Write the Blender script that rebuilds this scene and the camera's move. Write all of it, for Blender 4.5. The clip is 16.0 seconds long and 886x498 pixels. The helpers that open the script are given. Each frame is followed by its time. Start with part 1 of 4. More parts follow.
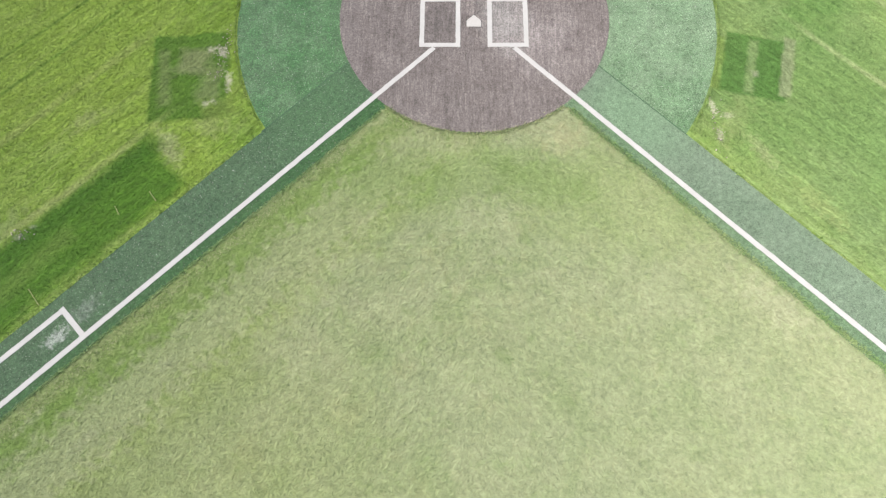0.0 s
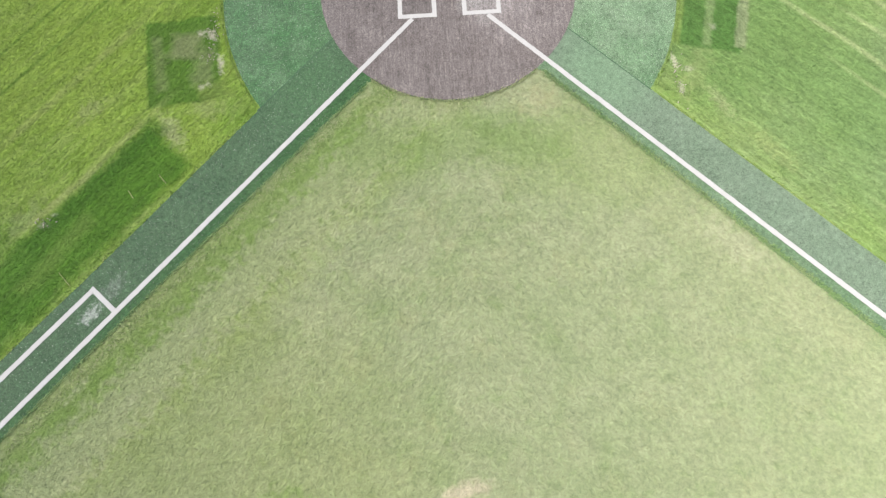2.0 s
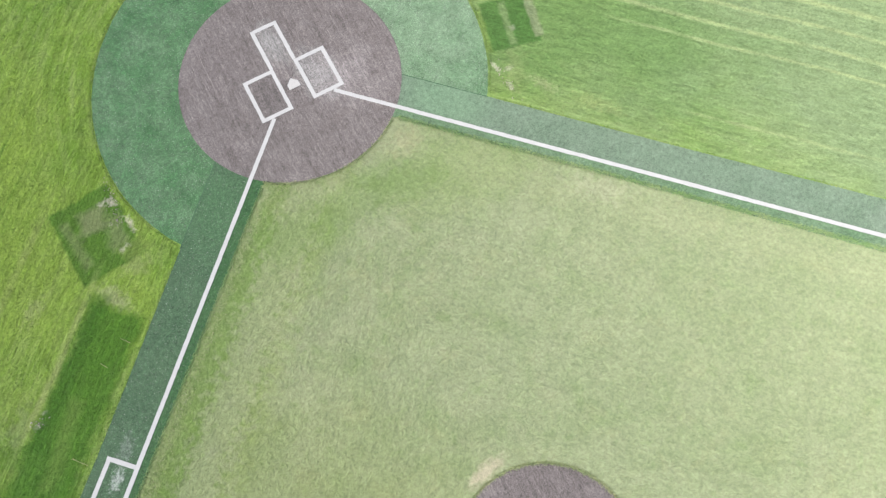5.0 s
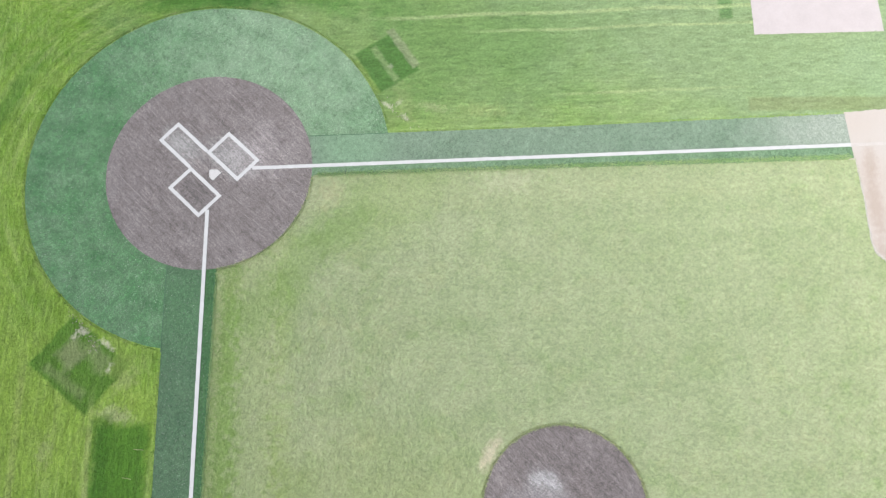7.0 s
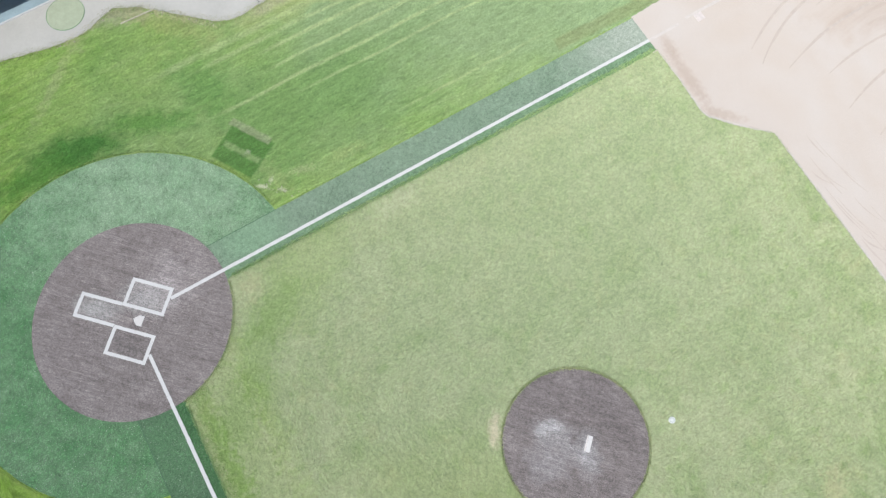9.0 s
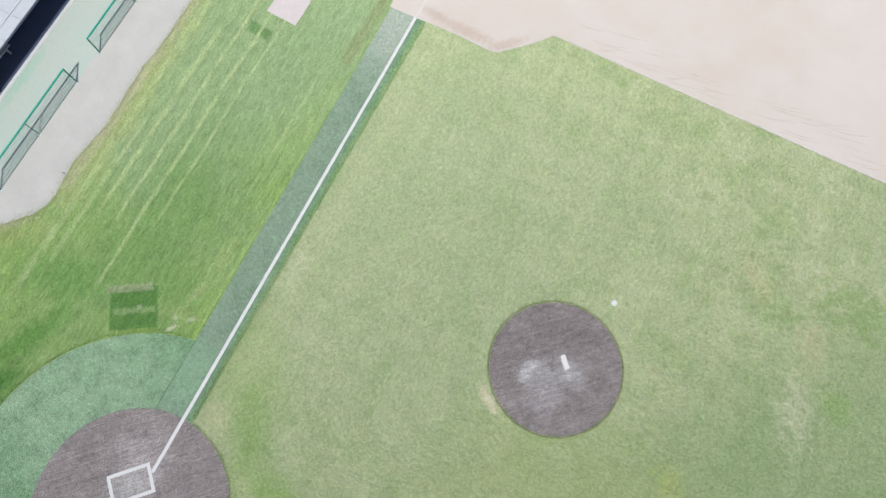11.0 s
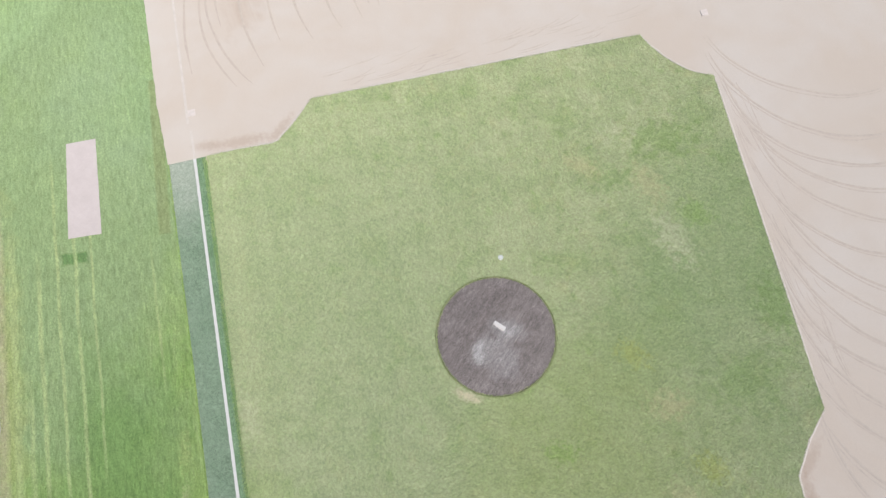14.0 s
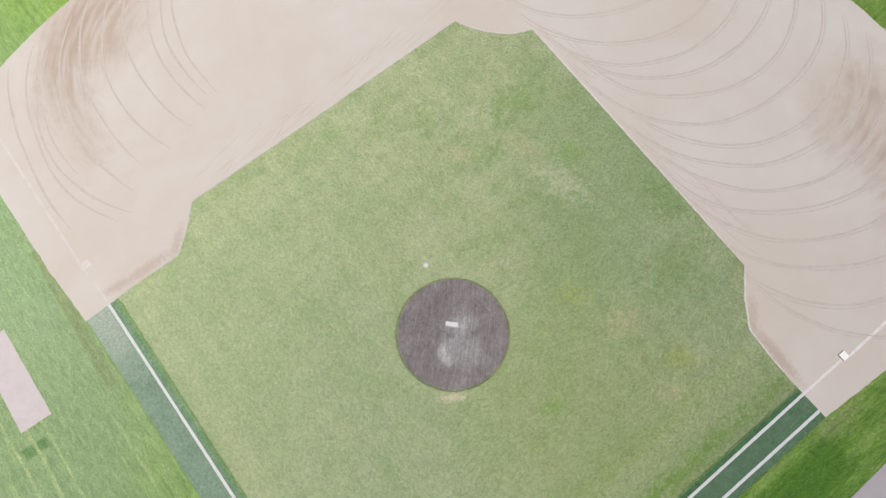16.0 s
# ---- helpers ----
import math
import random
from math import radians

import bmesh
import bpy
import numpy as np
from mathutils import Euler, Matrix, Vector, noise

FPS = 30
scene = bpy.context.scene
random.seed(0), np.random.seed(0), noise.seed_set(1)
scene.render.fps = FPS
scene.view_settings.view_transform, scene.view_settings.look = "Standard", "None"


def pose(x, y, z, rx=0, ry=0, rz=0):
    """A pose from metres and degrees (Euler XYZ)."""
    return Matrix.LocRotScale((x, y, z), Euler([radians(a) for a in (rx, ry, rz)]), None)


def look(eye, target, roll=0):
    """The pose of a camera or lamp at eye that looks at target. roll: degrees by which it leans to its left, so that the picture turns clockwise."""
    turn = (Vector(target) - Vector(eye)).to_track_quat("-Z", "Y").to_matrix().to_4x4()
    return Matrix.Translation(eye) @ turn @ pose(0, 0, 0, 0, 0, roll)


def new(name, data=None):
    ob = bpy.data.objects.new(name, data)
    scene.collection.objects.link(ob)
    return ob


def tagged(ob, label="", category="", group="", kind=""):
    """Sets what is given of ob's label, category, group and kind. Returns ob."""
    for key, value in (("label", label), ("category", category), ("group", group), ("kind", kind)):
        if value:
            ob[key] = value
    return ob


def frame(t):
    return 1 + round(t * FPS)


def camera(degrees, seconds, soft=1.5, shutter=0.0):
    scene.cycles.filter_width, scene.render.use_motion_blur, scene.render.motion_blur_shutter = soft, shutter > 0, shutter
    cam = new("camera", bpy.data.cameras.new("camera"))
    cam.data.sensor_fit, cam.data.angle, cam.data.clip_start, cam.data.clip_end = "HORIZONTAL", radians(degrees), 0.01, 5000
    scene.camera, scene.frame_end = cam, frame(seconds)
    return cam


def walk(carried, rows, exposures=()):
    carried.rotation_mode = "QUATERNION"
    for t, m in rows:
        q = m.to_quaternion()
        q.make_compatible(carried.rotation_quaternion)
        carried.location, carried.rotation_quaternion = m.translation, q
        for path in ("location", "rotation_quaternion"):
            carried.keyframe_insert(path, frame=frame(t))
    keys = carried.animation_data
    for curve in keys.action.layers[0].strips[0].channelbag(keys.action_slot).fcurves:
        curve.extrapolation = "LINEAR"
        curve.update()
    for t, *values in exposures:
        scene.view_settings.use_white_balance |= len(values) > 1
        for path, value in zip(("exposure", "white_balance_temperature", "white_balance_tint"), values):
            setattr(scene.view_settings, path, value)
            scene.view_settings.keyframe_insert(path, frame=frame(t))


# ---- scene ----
cam = camera(68.43, 16.0, soft=1.35)
PATH = [
    (0, 0.501, 13.156, 15.897, 19.886, 0.977, -179.371),
    (0.5, 0.540, 13.168, 16.386, 15.189, 0.981, -179.979),
    (1, 0.581, 13.165, 16.849, 14.576, 0.954, -180.857),
    (1.5, 0.621, 13.151, 17.287, 14.402, 0.913, -181.618),
    (2, 0.654, 13.135, 17.719, 14.483, 0.872, -183.395),
    (2.5, 0.680, 13.117, 18.156, 14.502, 0.846, -187.389),
    (3, 0.700, 13.097, 18.609, 14.380, 0.758, -191.649),
    (3.5, 0.713, 13.087, 19.112, 14.301, 0.730, -195.817),
    (4, 0.718, 13.091, 19.683, 14.573, 0.643, -199.690),
    (4.2, 0.719, 13.097, 19.931, 14.639, 0.663, -201.436),
    (6.3, 0.709, 13.190, 22.701, 14.890, 0.308, -220.291),
    (6.5, 0.707, 13.198, 22.961, 14.857, 0.371, -222.112),
    (7, 0.699, 13.215, 23.604, 14.922, 0.396, -227.217),
    (7.5, 0.693, 13.228, 24.230, 14.979, 0.395, -232.611),
    (8, 0.688, 13.228, 24.819, 14.950, 0.494, -238.543),
    (8.5, 0.679, 13.213, 25.352, 14.976, 0.475, -246.415),
    (9, 0.664, 13.190, 25.831, 14.982, 0.388, -255.074),
    (9.5, 0.644, 13.165, 26.275, 14.967, 0.394, -263.491),
    (10, 0.628, 13.142, 26.709, 15.021, 0.404, -271.668),
    (10.2, 0.629, 13.137, 26.896, 14.910, 0.395, -275.300),
    (12.3, 0.726, 13.109, 28.975, 15.237, 0.429, -306.100),
    (12.5, 0.745, 13.107, 29.169, 15.425, 0.456, -308.606),
    (13, 0.820, 13.102, 29.648, 15.750, 0.638, -315.120),
    (13.5, 0.913, 13.093, 30.112, 16.074, 0.831, -321.346),
    (14, 1.017, 13.076, 30.559, 16.334, 1.134, -327.771),
    (14.5, 1.131, 13.050, 30.997, 16.497, 1.448, -334.121),
    (15, 1.254, 13.017, 31.437, 16.592, 1.780, -340.633),
    (15.5, 1.380, 12.983, 31.865, 16.660, 2.070, -347.100),
    (16, 1.504, 12.950, 32.288, 16.628, 2.292, -353.498),
]
walk(cam, [(t, pose(x, y, z, rx, ry, rz)) for t, x, y, z, rx, ry, rz in PATH], [(0, 1.18, 6750, 11), (3.5, 1.14, 6550, 11), (7, 1.08, 6250, 10), (10, 0.965, 6150, 9), (12.5, 0.925, 6300, 11), (16, 0.81, 6480, 10)])

# ---- daylight: sun over the first-base side, about 50 degrees high ----
SUN = Vector((0.84, -0.20, 1.0)).normalized()
world = bpy.data.worlds.new("sky")
scene.world = world
world.use_nodes = True
sky = world.node_tree.nodes.new("ShaderNodeTexSky")
sky.sky_type, sky.sun_disc = "NISHITA", False
sky.sun_elevation, sky.sun_rotation = math.asin(SUN.z), math.atan2(SUN.x, SUN.y)
sky.dust_density = 2.0
back = world.node_tree.nodes["Background"]
back.inputs["Strength"].default_value = 0.12
world.node_tree.links.new(sky.outputs[0], back.inputs["Color"])
sun = new("sun", bpy.data.lights.new("sun", "SUN"))
sun.data.energy, sun.data.angle, sun.data.color = 4.2, radians(0.6), (1.0, 0.965, 0.90)
sun.matrix_world = look(SUN * 60, (0, 0, 0))


# ---- materials ----
class Surface:
    """A small builder for node materials in world-sized coordinates."""

    def __init__(self, name, rough=0.9, metal=0.0, spec=0.3, chalky=0.0):
        self.m = bpy.data.materials.new(name)
        self.m.use_nodes = True
        self.t = self.m.node_tree
        self.b = self.t.nodes["Principled BSDF"]
        self.b.inputs["Roughness"].default_value = rough
        self.b.inputs["Metallic"].default_value = metal
        self.b.inputs["Specular IOR Level"].default_value = spec
        self.b.inputs["Diffuse Roughness"].default_value = chalky
        self.co = self.t.nodes.new("ShaderNodeTexCoord").outputs["Object"]

    def put(self, kind, ins, operation=""):
        n = self.t.nodes.new(kind)
        if operation:
            n.operation = operation
        for k, v in ins.items():
            if isinstance(v, bpy.types.NodeSocket):
                self.t.links.new(v, n.inputs[k])
            else:
                n.inputs[k].default_value = v
        return n

    def stretch(self, sx, sy, sz=1.0, turn=0.0, co=None):
        n = self.put("ShaderNodeMapping", {"Vector": co or self.co})
        n.inputs["Scale"].default_value = (sx, sy, sz)
        n.inputs["Rotation"].default_value = (0, 0, radians(turn))
        return n.outputs[0]

    def noise(self, scale, detail=3.0, rough=0.55, co=None, bend=0.0):
        n = self.put("ShaderNodeTexNoise", {"Vector": co or self.co, "Scale": scale, "Detail": detail, "Roughness": rough, "Distortion": bend})
        return n.outputs["Fac"]

    def math(self, op, a, b=0.0, c=0.0):
        return self.put("ShaderNodeMath", {0: a, 1: b, 2: c}, operation=op).outputs[0]

    def span(self, v, lo, hi, to_lo=0.0, to_hi=1.0):
        n = self.put("ShaderNodeMapRange", {"Value": v, "From Min": lo, "From Max": hi, "To Min": to_lo, "To Max": to_hi})
        return n.outputs[0]

    def mix(self, fac, a, b, how="MIX"):
        n = self.t.nodes.new("ShaderNodeMix")
        n.data_type, n.blend_type = "RGBA", how
        for k, v in ((0, fac), (6, a), (7, b)):
            if isinstance(v, bpy.types.NodeSocket):
                self.t.links.new(v, n.inputs[k])
            else:
                n.inputs[k].default_value = v if k == 0 else (*v, 1)
        return n.outputs[2]

    def scale(self, col, f):
        n = self.put("ShaderNodeVectorMath", {0: col, "Scale": f}, operation="SCALE")
        return n.outputs[0]

    def spot(self, x, y, rx, ry, turn=0.0, ragged=0.35, freq=1.6):
        """A spot of wear or painted glare: 1 inside an uneven oval, falling to 0 outside."""
        off = self.put("ShaderNodeVectorMath", {0: self.co, 1: (x, y, 0)}, operation="SUBTRACT").outputs[0]
        n = self.put("ShaderNodeMapping", {"Vector": off})
        n.inputs["Rotation"].default_value = (0, 0, radians(-turn))
        q = self.put("ShaderNodeVectorMath", {0: n.outputs[0], 1: (1 / rx, 1 / ry, 0)}, operation="MULTIPLY").outputs[0]
        d = self.put("ShaderNodeVectorMath", {0: q}, operation="LENGTH").outputs["Value"]
        d = self.math("ADD", d, self.math("MULTIPLY", self.math("SUBTRACT", self.noise(freq / min(rx, ry), 4, 0.6), 0.5), ragged * 4))
        return self.span(d, 1.15, 0.35)

    def patch(self, x, y, hx, hy, turn=0.0, soft=0.08, ragged=0.12, freq=2.0):
        """A laid rectangle with an uneven, soft edge: 1 inside, 0 outside."""
        off = self.put("ShaderNodeVectorMath", {0: self.co, 1: (x, y, 0)}, operation="SUBTRACT").outputs[0]
        n = self.put("ShaderNodeMapping", {"Vector": off})
        n.inputs["Rotation"].default_value = (0, 0, radians(-turn))
        q = self.put("ShaderNodeVectorMath", {0: n.outputs[0]}, operation="ABSOLUTE").outputs[0]
        q = self.put("ShaderNodeSeparateXYZ", {0: q})
        d = self.math("MAXIMUM", self.math("SUBTRACT", q.outputs[0], hx), self.math("SUBTRACT", q.outputs[1], hy))
        d = self.math("ADD", d, self.math("MULTIPLY", self.math("SUBTRACT", self.noise(freq, 4, 0.65), 0.5), ragged * 4))
        return self.span(d, soft, -soft)

    def bump(self, h, strength, dist):
        n = self.put("ShaderNodeBump", {"Height": h, "Strength": strength, "Distance": dist})
        self.t.links.new(n.outputs[0], self.b.inputs["Normal"])

    def colour(self, col):
        if isinstance(col, bpy.types.NodeSocket):
            self.t.links.new(col, self.b.inputs["Base Color"])
        else:
            self.b.inputs["Base Color"].default_value = (*col, 1)
        return self.m


def lanes(s):
    """Distance outside the nearer foul line, and distance along it."""
    xyz = s.put("ShaderNodeSeparateXYZ", {0: s.co})
    side = s.math("ABSOLUTE", xyz.outputs[0])
    o = s.math("MULTIPLY", s.math("SUBTRACT", side, xyz.outputs[1]), 0.7071)
    v = s.math("MULTIPLY", s.math("ADD", side, xyz.outputs[1]), 0.7071)
    return xyz, o, v


def grass_colour(s, deep, fresh, dry, dryness, stripes=0.0, spots=(), layers=(), patches=(), tracks=()):
    """Colour of a lawn: broad patches, mowing streaks, laid sod, wheel tracks, worn spots and painted glare."""
    col = s.mix(s.span(s.noise(0.30, 4, 0.6), 0.36, 0.64), deep, fresh)
    col = s.mix(s.math("MULTIPLY", s.span(s.noise(1.4, 6, 0.7, bend=0.6), 0.44, 0.70), dryness), col, dry)
    for k, (rgb, strength, freq, lo, hi) in enumerate(layers):
        far = s.put("ShaderNodeVectorMath", {0: s.co, 1: (37.0 * k + 11, 19.0 * k, 5.0)}, operation="ADD").outputs[0]
        col = s.mix(s.math("MULTIPLY", s.span(s.noise(freq, 6, 0.68, co=far, bend=0.4), lo, hi), strength), col, rgb)
    xyz, o, v = lanes(s)
    if stripes:
        u = s.math("ADD", s.math("MULTIPLY", o, 1.414), s.math("MULTIPLY", s.noise(0.15, 2), 0.8))
        lane = s.put("ShaderNodeCombineXYZ", {0: s.math("MULTIPLY", u, 1.7), 1: s.math("MULTIPLY", v, 0.14), 2: 0.0}).outputs[0]
        thin = s.put("ShaderNodeCombineXYZ", {0: s.math("MULTIPLY", u, 7.0), 1: s.math("MULTIPLY", v, 0.9), 2: 3.0}).outputs[0]
        wide = s.math("SINE", s.math("MULTIPLY", u, 2.9))
        streak = s.math("ADD", s.noise(1.0, 4, 0.65, co=lane), s.math("MULTIPLY", s.math("SUBTRACT", s.noise(1.0, 3, 0.6, co=thin), 0.5), 0.7))
        streak = s.math("ADD", streak, s.math("MULTIPLY", wide, 0.03))
        # mower laps bending round the turf circle
        r = s.math("SQRT", s.math("ADD", s.math("MULTIPLY", xyz.outputs[0], xyz.outputs[0]), s.math("MULTIPLY", xyz.outputs[1], xyz.outputs[1])))
        turn = s.math("ARCTAN2", xyz.outputs[0], s.math("MULTIPLY", xyz.outputs[1], -1.0))
        lap = s.put("ShaderNodeCombineXYZ", {0: s.math("MULTIPLY", r, 3.4), 1: s.math("MULTIPLY", turn, 2.4), 2: 7.0}).outputs[0]
        laps = s.math("ADD", s.math("MULTIPLY", s.math("SUBTRACT", s.noise(1.0, 4, 0.7, co=lap), 0.5), 1.35), 0.5)
        near = s.math("MULTIPLY", s.span(r, 11.5, 9.0), s.span(xyz.outputs[1], 0.5, -2.5))
        streak = s.math("ADD", s.math("MULTIPLY", streak, s.math("SUBTRACT", 1.0, near)), s.math("MULTIPLY", laps, near))
        col = s.mix(s.span(streak, 0.48, 0.74, 0, stripes), col, dry)
        col = s.scale(col, s.span(streak, 0.28, 0.50, 0.72, 1.0))
    else:
        # faint crossing passes of the mower
        bend = s.math("MULTIPLY", s.noise(0.12, 2), 1.2)
        for q in (o, v):
            col = s.scale(col, s.span(s.math("SINE", s.math("MULTIPLY", s.math("ADD", q, bend), 4.6)), -1.0, 1.0, 0.98, 1.02))
    for rgb, strength, args in spots:
        col = s.mix(s.math("MULTIPLY", s.spot(*args), strength), col, rgb)
    for rgb, strength, args in patches:
        col = s.mix(s.math("MULTIPLY", s.patch(*args), strength), col, rgb)
    for rgb, strength, sign, off, half, s0, s1 in tracks:
        bent = s.math("ADD", o, s.math("MULTIPLY", s.math("SUBTRACT", s.noise(0.22, 2), 0.5), 0.25))
        m = s.span(s.math("ABSOLUTE", s.math("SUBTRACT", bent, off)), half, half * 0.3)
        m = s.math("MULTIPLY", m, s.math("MULTIPLY", s.span(v, s0, s0 + 2.0), s.span(v, s1, s1 - 2.0)))
        m = s.math("MULTIPLY", m, s.span(s.math("MULTIPLY", xyz.outputs[0], sign), 0.0, 0.1))
        m = s.math("MULTIPLY", m, s.span(s.noise(1.1, 4, 0.65), 0.34, 0.58, 0.4, 1.0))
        col = s.mix(s.math("MULTIPLY", m, strength), col, rgb)
    return col, o, v


def tufted(s, col, o, v, drawn, clumps, tufts, gain):
    """Uneven height of the sward: clumps drawn out along the mowing lanes, and small tufts."""
    along = s.put("ShaderNodeCombineXYZ", {0: s.math("MULTIPLY", o, 6.5), 1: s.math("MULTIPLY", v, 6.5 / drawn), 2: s.math("MULTIPLY", s.noise(0.5, 1), 1.5)}).outputs[0]
    clump = s.noise(1.0, 4, 0.66, co=along, bend=0.5)
    tuft = s.noise(9.0, 4, 0.72)
    col = s.scale(col, s.span(clump, 0.30, 0.70, (1 - clumps) * gain, (1 + clumps) * gain))
    col = s.scale(col, s.span(tuft, 0.30, 0.70, 1 - tufts, 1 + tufts))
    return col, clump, tuft


def grass(name, *palette, drawn=2.5, clumps=0.25, tufts=0.25, relief=0.03, gain=1.0, **more):
    s = Surface(name, 0.85, 0, 0.12, 1.0)
    col, clump, tuft = tufted(s, *grass_colour(s, *palette, **more), drawn, clumps, tufts, gain)
    s.bump(s.math("ADD", tuft, s.math("MULTIPLY", clump, 1.5)), 1.0, relief)
    return s.colour(col)


def sward(name, *palette, drawn=2.5, clumps=0.25, tufts=0.25, gain=1.0, spread=0.22, **more):
    """The blades that stand on a lawn: its colours, each blade a little lighter or darker."""
    s = Surface(name, 0.75, 0, 0.12, 0.8)
    col, clump, tuft = tufted(s, *grass_colour(s, *palette, **more), drawn, clumps, tufts, gain)
    geo = s.put("ShaderNodeNewGeometry", {})
    col = s.scale(col, s.span(geo.outputs["Random Per Island"], 0.0, 1.0, 1 - spread, 1 + spread))
    up = s.put("ShaderNodeVectorMath", {0: geo.outputs["Normal"], 1: (0, 0, 1.1)}, operation="ADD").outputs[0]
    up = s.put("ShaderNodeVectorMath", {0: up}, operation="NORMALIZE").outputs[0]
    s.t.links.new(up, s.b.inputs["Normal"])
    return s.colour(col)


def blades(name, a, b, c, spots=()):
    s = Surface(name, 0.7, 0, 0.2, 0.6)
    r = s.put("ShaderNodeNewGeometry", {}).outputs["Random Per Island"]
    col = s.mix(r, a, b)
    col = s.mix(s.span(s.noise(0.9, 4, 0.65), 0.45, 0.68), col, c)
    for rgb, strength, args in spots:
        col = s.mix(s.math("MULTIPLY", s.spot(*args), strength), col, rgb)
    return s.colour(col)


def turf(name, base, pale, streak=(28.0, 1.6), turn=0.0, patch=0.5, spots=(), rows_k=0.2, fleck_k=0.5, glare=None, grit_k=1.0):
    """Synthetic turf: short fibres in mown rows, with sandy infill showing through."""
    s = Surface(name, 0.8, 0, 0.2, 0.9)
    rows = s.noise(1.0, 4, 0.6, co=s.stretch(*streak, 1, turn))
    broad = s.noise(1.0, 3, 0.6, co=s.stretch(streak[0] / 3.2, streak[1] / 5, 1, turn))
    cloud = s.noise(0.9, 6, 0.7)
    grit = s.noise(24.0, 4, 0.8)
    fibre = s.noise(55.0, 3, 0.7)
    amount = s.math("MULTIPLY", s.span(cloud, 0.36, 0.68), patch)
    # painted glare: an oval with a larger share of the pale tone
    if glare:
        amount = s.math("ADD", amount, s.math("MULTIPLY", s.spot(*glare[0]), glare[1]))
    col = s.mix(amount, base, pale)
    for rgb, strength, args in spots:
        col = s.mix(s.math("MULTIPLY", s.spot(*args), strength), col, rgb)
    col = s.scale(col, s.span(rows, 0.3, 0.7, 1 - rows_k, 1 + rows_k))
    col = s.scale(col, s.span(broad, 0.3, 0.7, 1 - rows_k * 0.7, 1 + rows_k * 0.7))
    col = s.scale(col, s.span(s.noise(7.0, 4, 0.75), 0.32, 0.68, 1 - 0.14 * grit_k, 1 + 0.14 * grit_k))
    col = s.scale(col, s.span(grit, 0.32, 0.68, 1 - 0.48 * grit_k, 1 + 0.48 * grit_k))
    col = s.scale(col, s.span(fibre, 0.3, 0.7, 0.68, 1.32))
    col = s.scale(col, s.span(s.noise(30.0, 2, 0.6, bend=0.5), 0.30, 0.44, 1 - 0.42 * grit_k, 1.04))
    fleck = s.span(s.noise(34.0, 2, 0.6), 0.64, 0.74)
    col = s.mix(s.math("MULTIPLY", fleck, fleck_k), col, (0.5, 0.5, 0.46))
    s.bump(s.math("ADD", fibre, s.math("MULTIPLY", rows, 0.6)), 0.8, 0.012)
    return s.colour(col)


def plain(name, rgb, rough=0.6, metal=0.0, var=0.15, freq=6.0, chalky=0.0, bump=0.002):
    s = Surface(name, rough, metal, 0.4, chalky)
    col = s.scale(s.mix(0.0, rgb, rgb), s.span(s.noise(freq, 5, 0.65), 0.3, 0.7, 1 - var, 1 + var))
    col = s.scale(col, s.span(s.noise(freq * 12, 3, 0.6), 0.3, 0.7, 1 - var / 2, 1 + var / 2))
    s.bump(s.noise(freq * 10, 4, 0.65), 0.5, bump)
    return s.colour(col)


def dirt(name, base, dark, pale):
    s = Surface(name, 0.95, 0, 0.15, 0.4)
    col = s.mix(s.span(s.noise(0.16, 3, 0.6, bend=0.5), 0.36, 0.66), base, pale)
    col = s.mix(s.math("MULTIPLY", s.span(s.noise(0.4, 7, 0.6, bend=0.6), 0.5, 0.75), 0.10), col, dark)
    # damp, scraped clay: streaks along the drag bends, broken into dashes
    for cx, cy, spots in ((14.6, 34.4, ((21.5, 31.5, 2.0, 4.6, 12, 0.85), (19.4, 31.0, 1.8, 3.6, 15, 0.45), (22.0, 27.5, 1.6, 3.6, 0, 0.5))),
                          (-15.2, 33.4, ((-23.3, 34.4, 2.4, 4.0, -14, 0.95), (-23.8, 31.0, 1.6, 4.0, 4, 0.7), (-22.0, 27.8, 1.3, 3.6, 30, 0.5), (-21.2, 33.6, 1.6, 4.0, -10, 0.45), (-24.8, 32.0, 1.4, 4.5, 0, 0.5)))):
        off = s.put("ShaderNodeVectorMath", {0: s.co, 1: (cx, cy, 0)}, operation="SUBTRACT").outputs[0]
        p = s.put("ShaderNodeSeparateXYZ", {0: off})
        r = s.put("ShaderNodeVectorMath", {0: off}, operation="LENGTH").outputs["Value"]
        turn = s.math("ARCTAN2", p.outputs[0], s.math("MULTIPLY", p.outputs[1], -1.0))
        drawn = s.put("ShaderNodeCombineXYZ", {0: s.math("MULTIPLY", r, 2.6), 1: s.math("MULTIPLY", turn, 2.2), 2: 1.0}).outputs[0]
        streak = s.span(s.noise(1.0, 5, 0.62, co=drawn), 0.36, 0.62, 0.25, 1.0)
        for x, y, rx, ry, a, k in spots:
            col = s.mix(s.math("MULTIPLY", s.math("MULTIPLY", s.spot(x, y, rx, ry, a, 0.35), streak), k), col, dark)
    for x, y, rx, ry, turn, k in ((-16.2, 19.75, 1.9, 0.34, 44, 0.5), (-14.9, 21.3, 0.3, 1.2, 0, 0.45), (15.8, 18.75, 1.9, 0.34, -50, 0.7), (14.7, 20.6, 0.3, 1.2, 0, 0.45), (-17.6, 18.6, 0.8, 0.3, 45, 0.45)):
        col = s.mix(s.math("MULTIPLY", s.spot(x, y, rx, ry, turn, 0.4), k), col, dark)
    grain = s.noise(45.0, 5, 0.7)
    col = s.scale(col, s.span(grain, 0.3, 0.7, 0.93, 1.07))
    s.bump(s.math("ADD", grain, s.math("MULTIPLY", s.noise(5.0, 4), 1.5)), 0.35, 0.01)
    return s.colour(col)


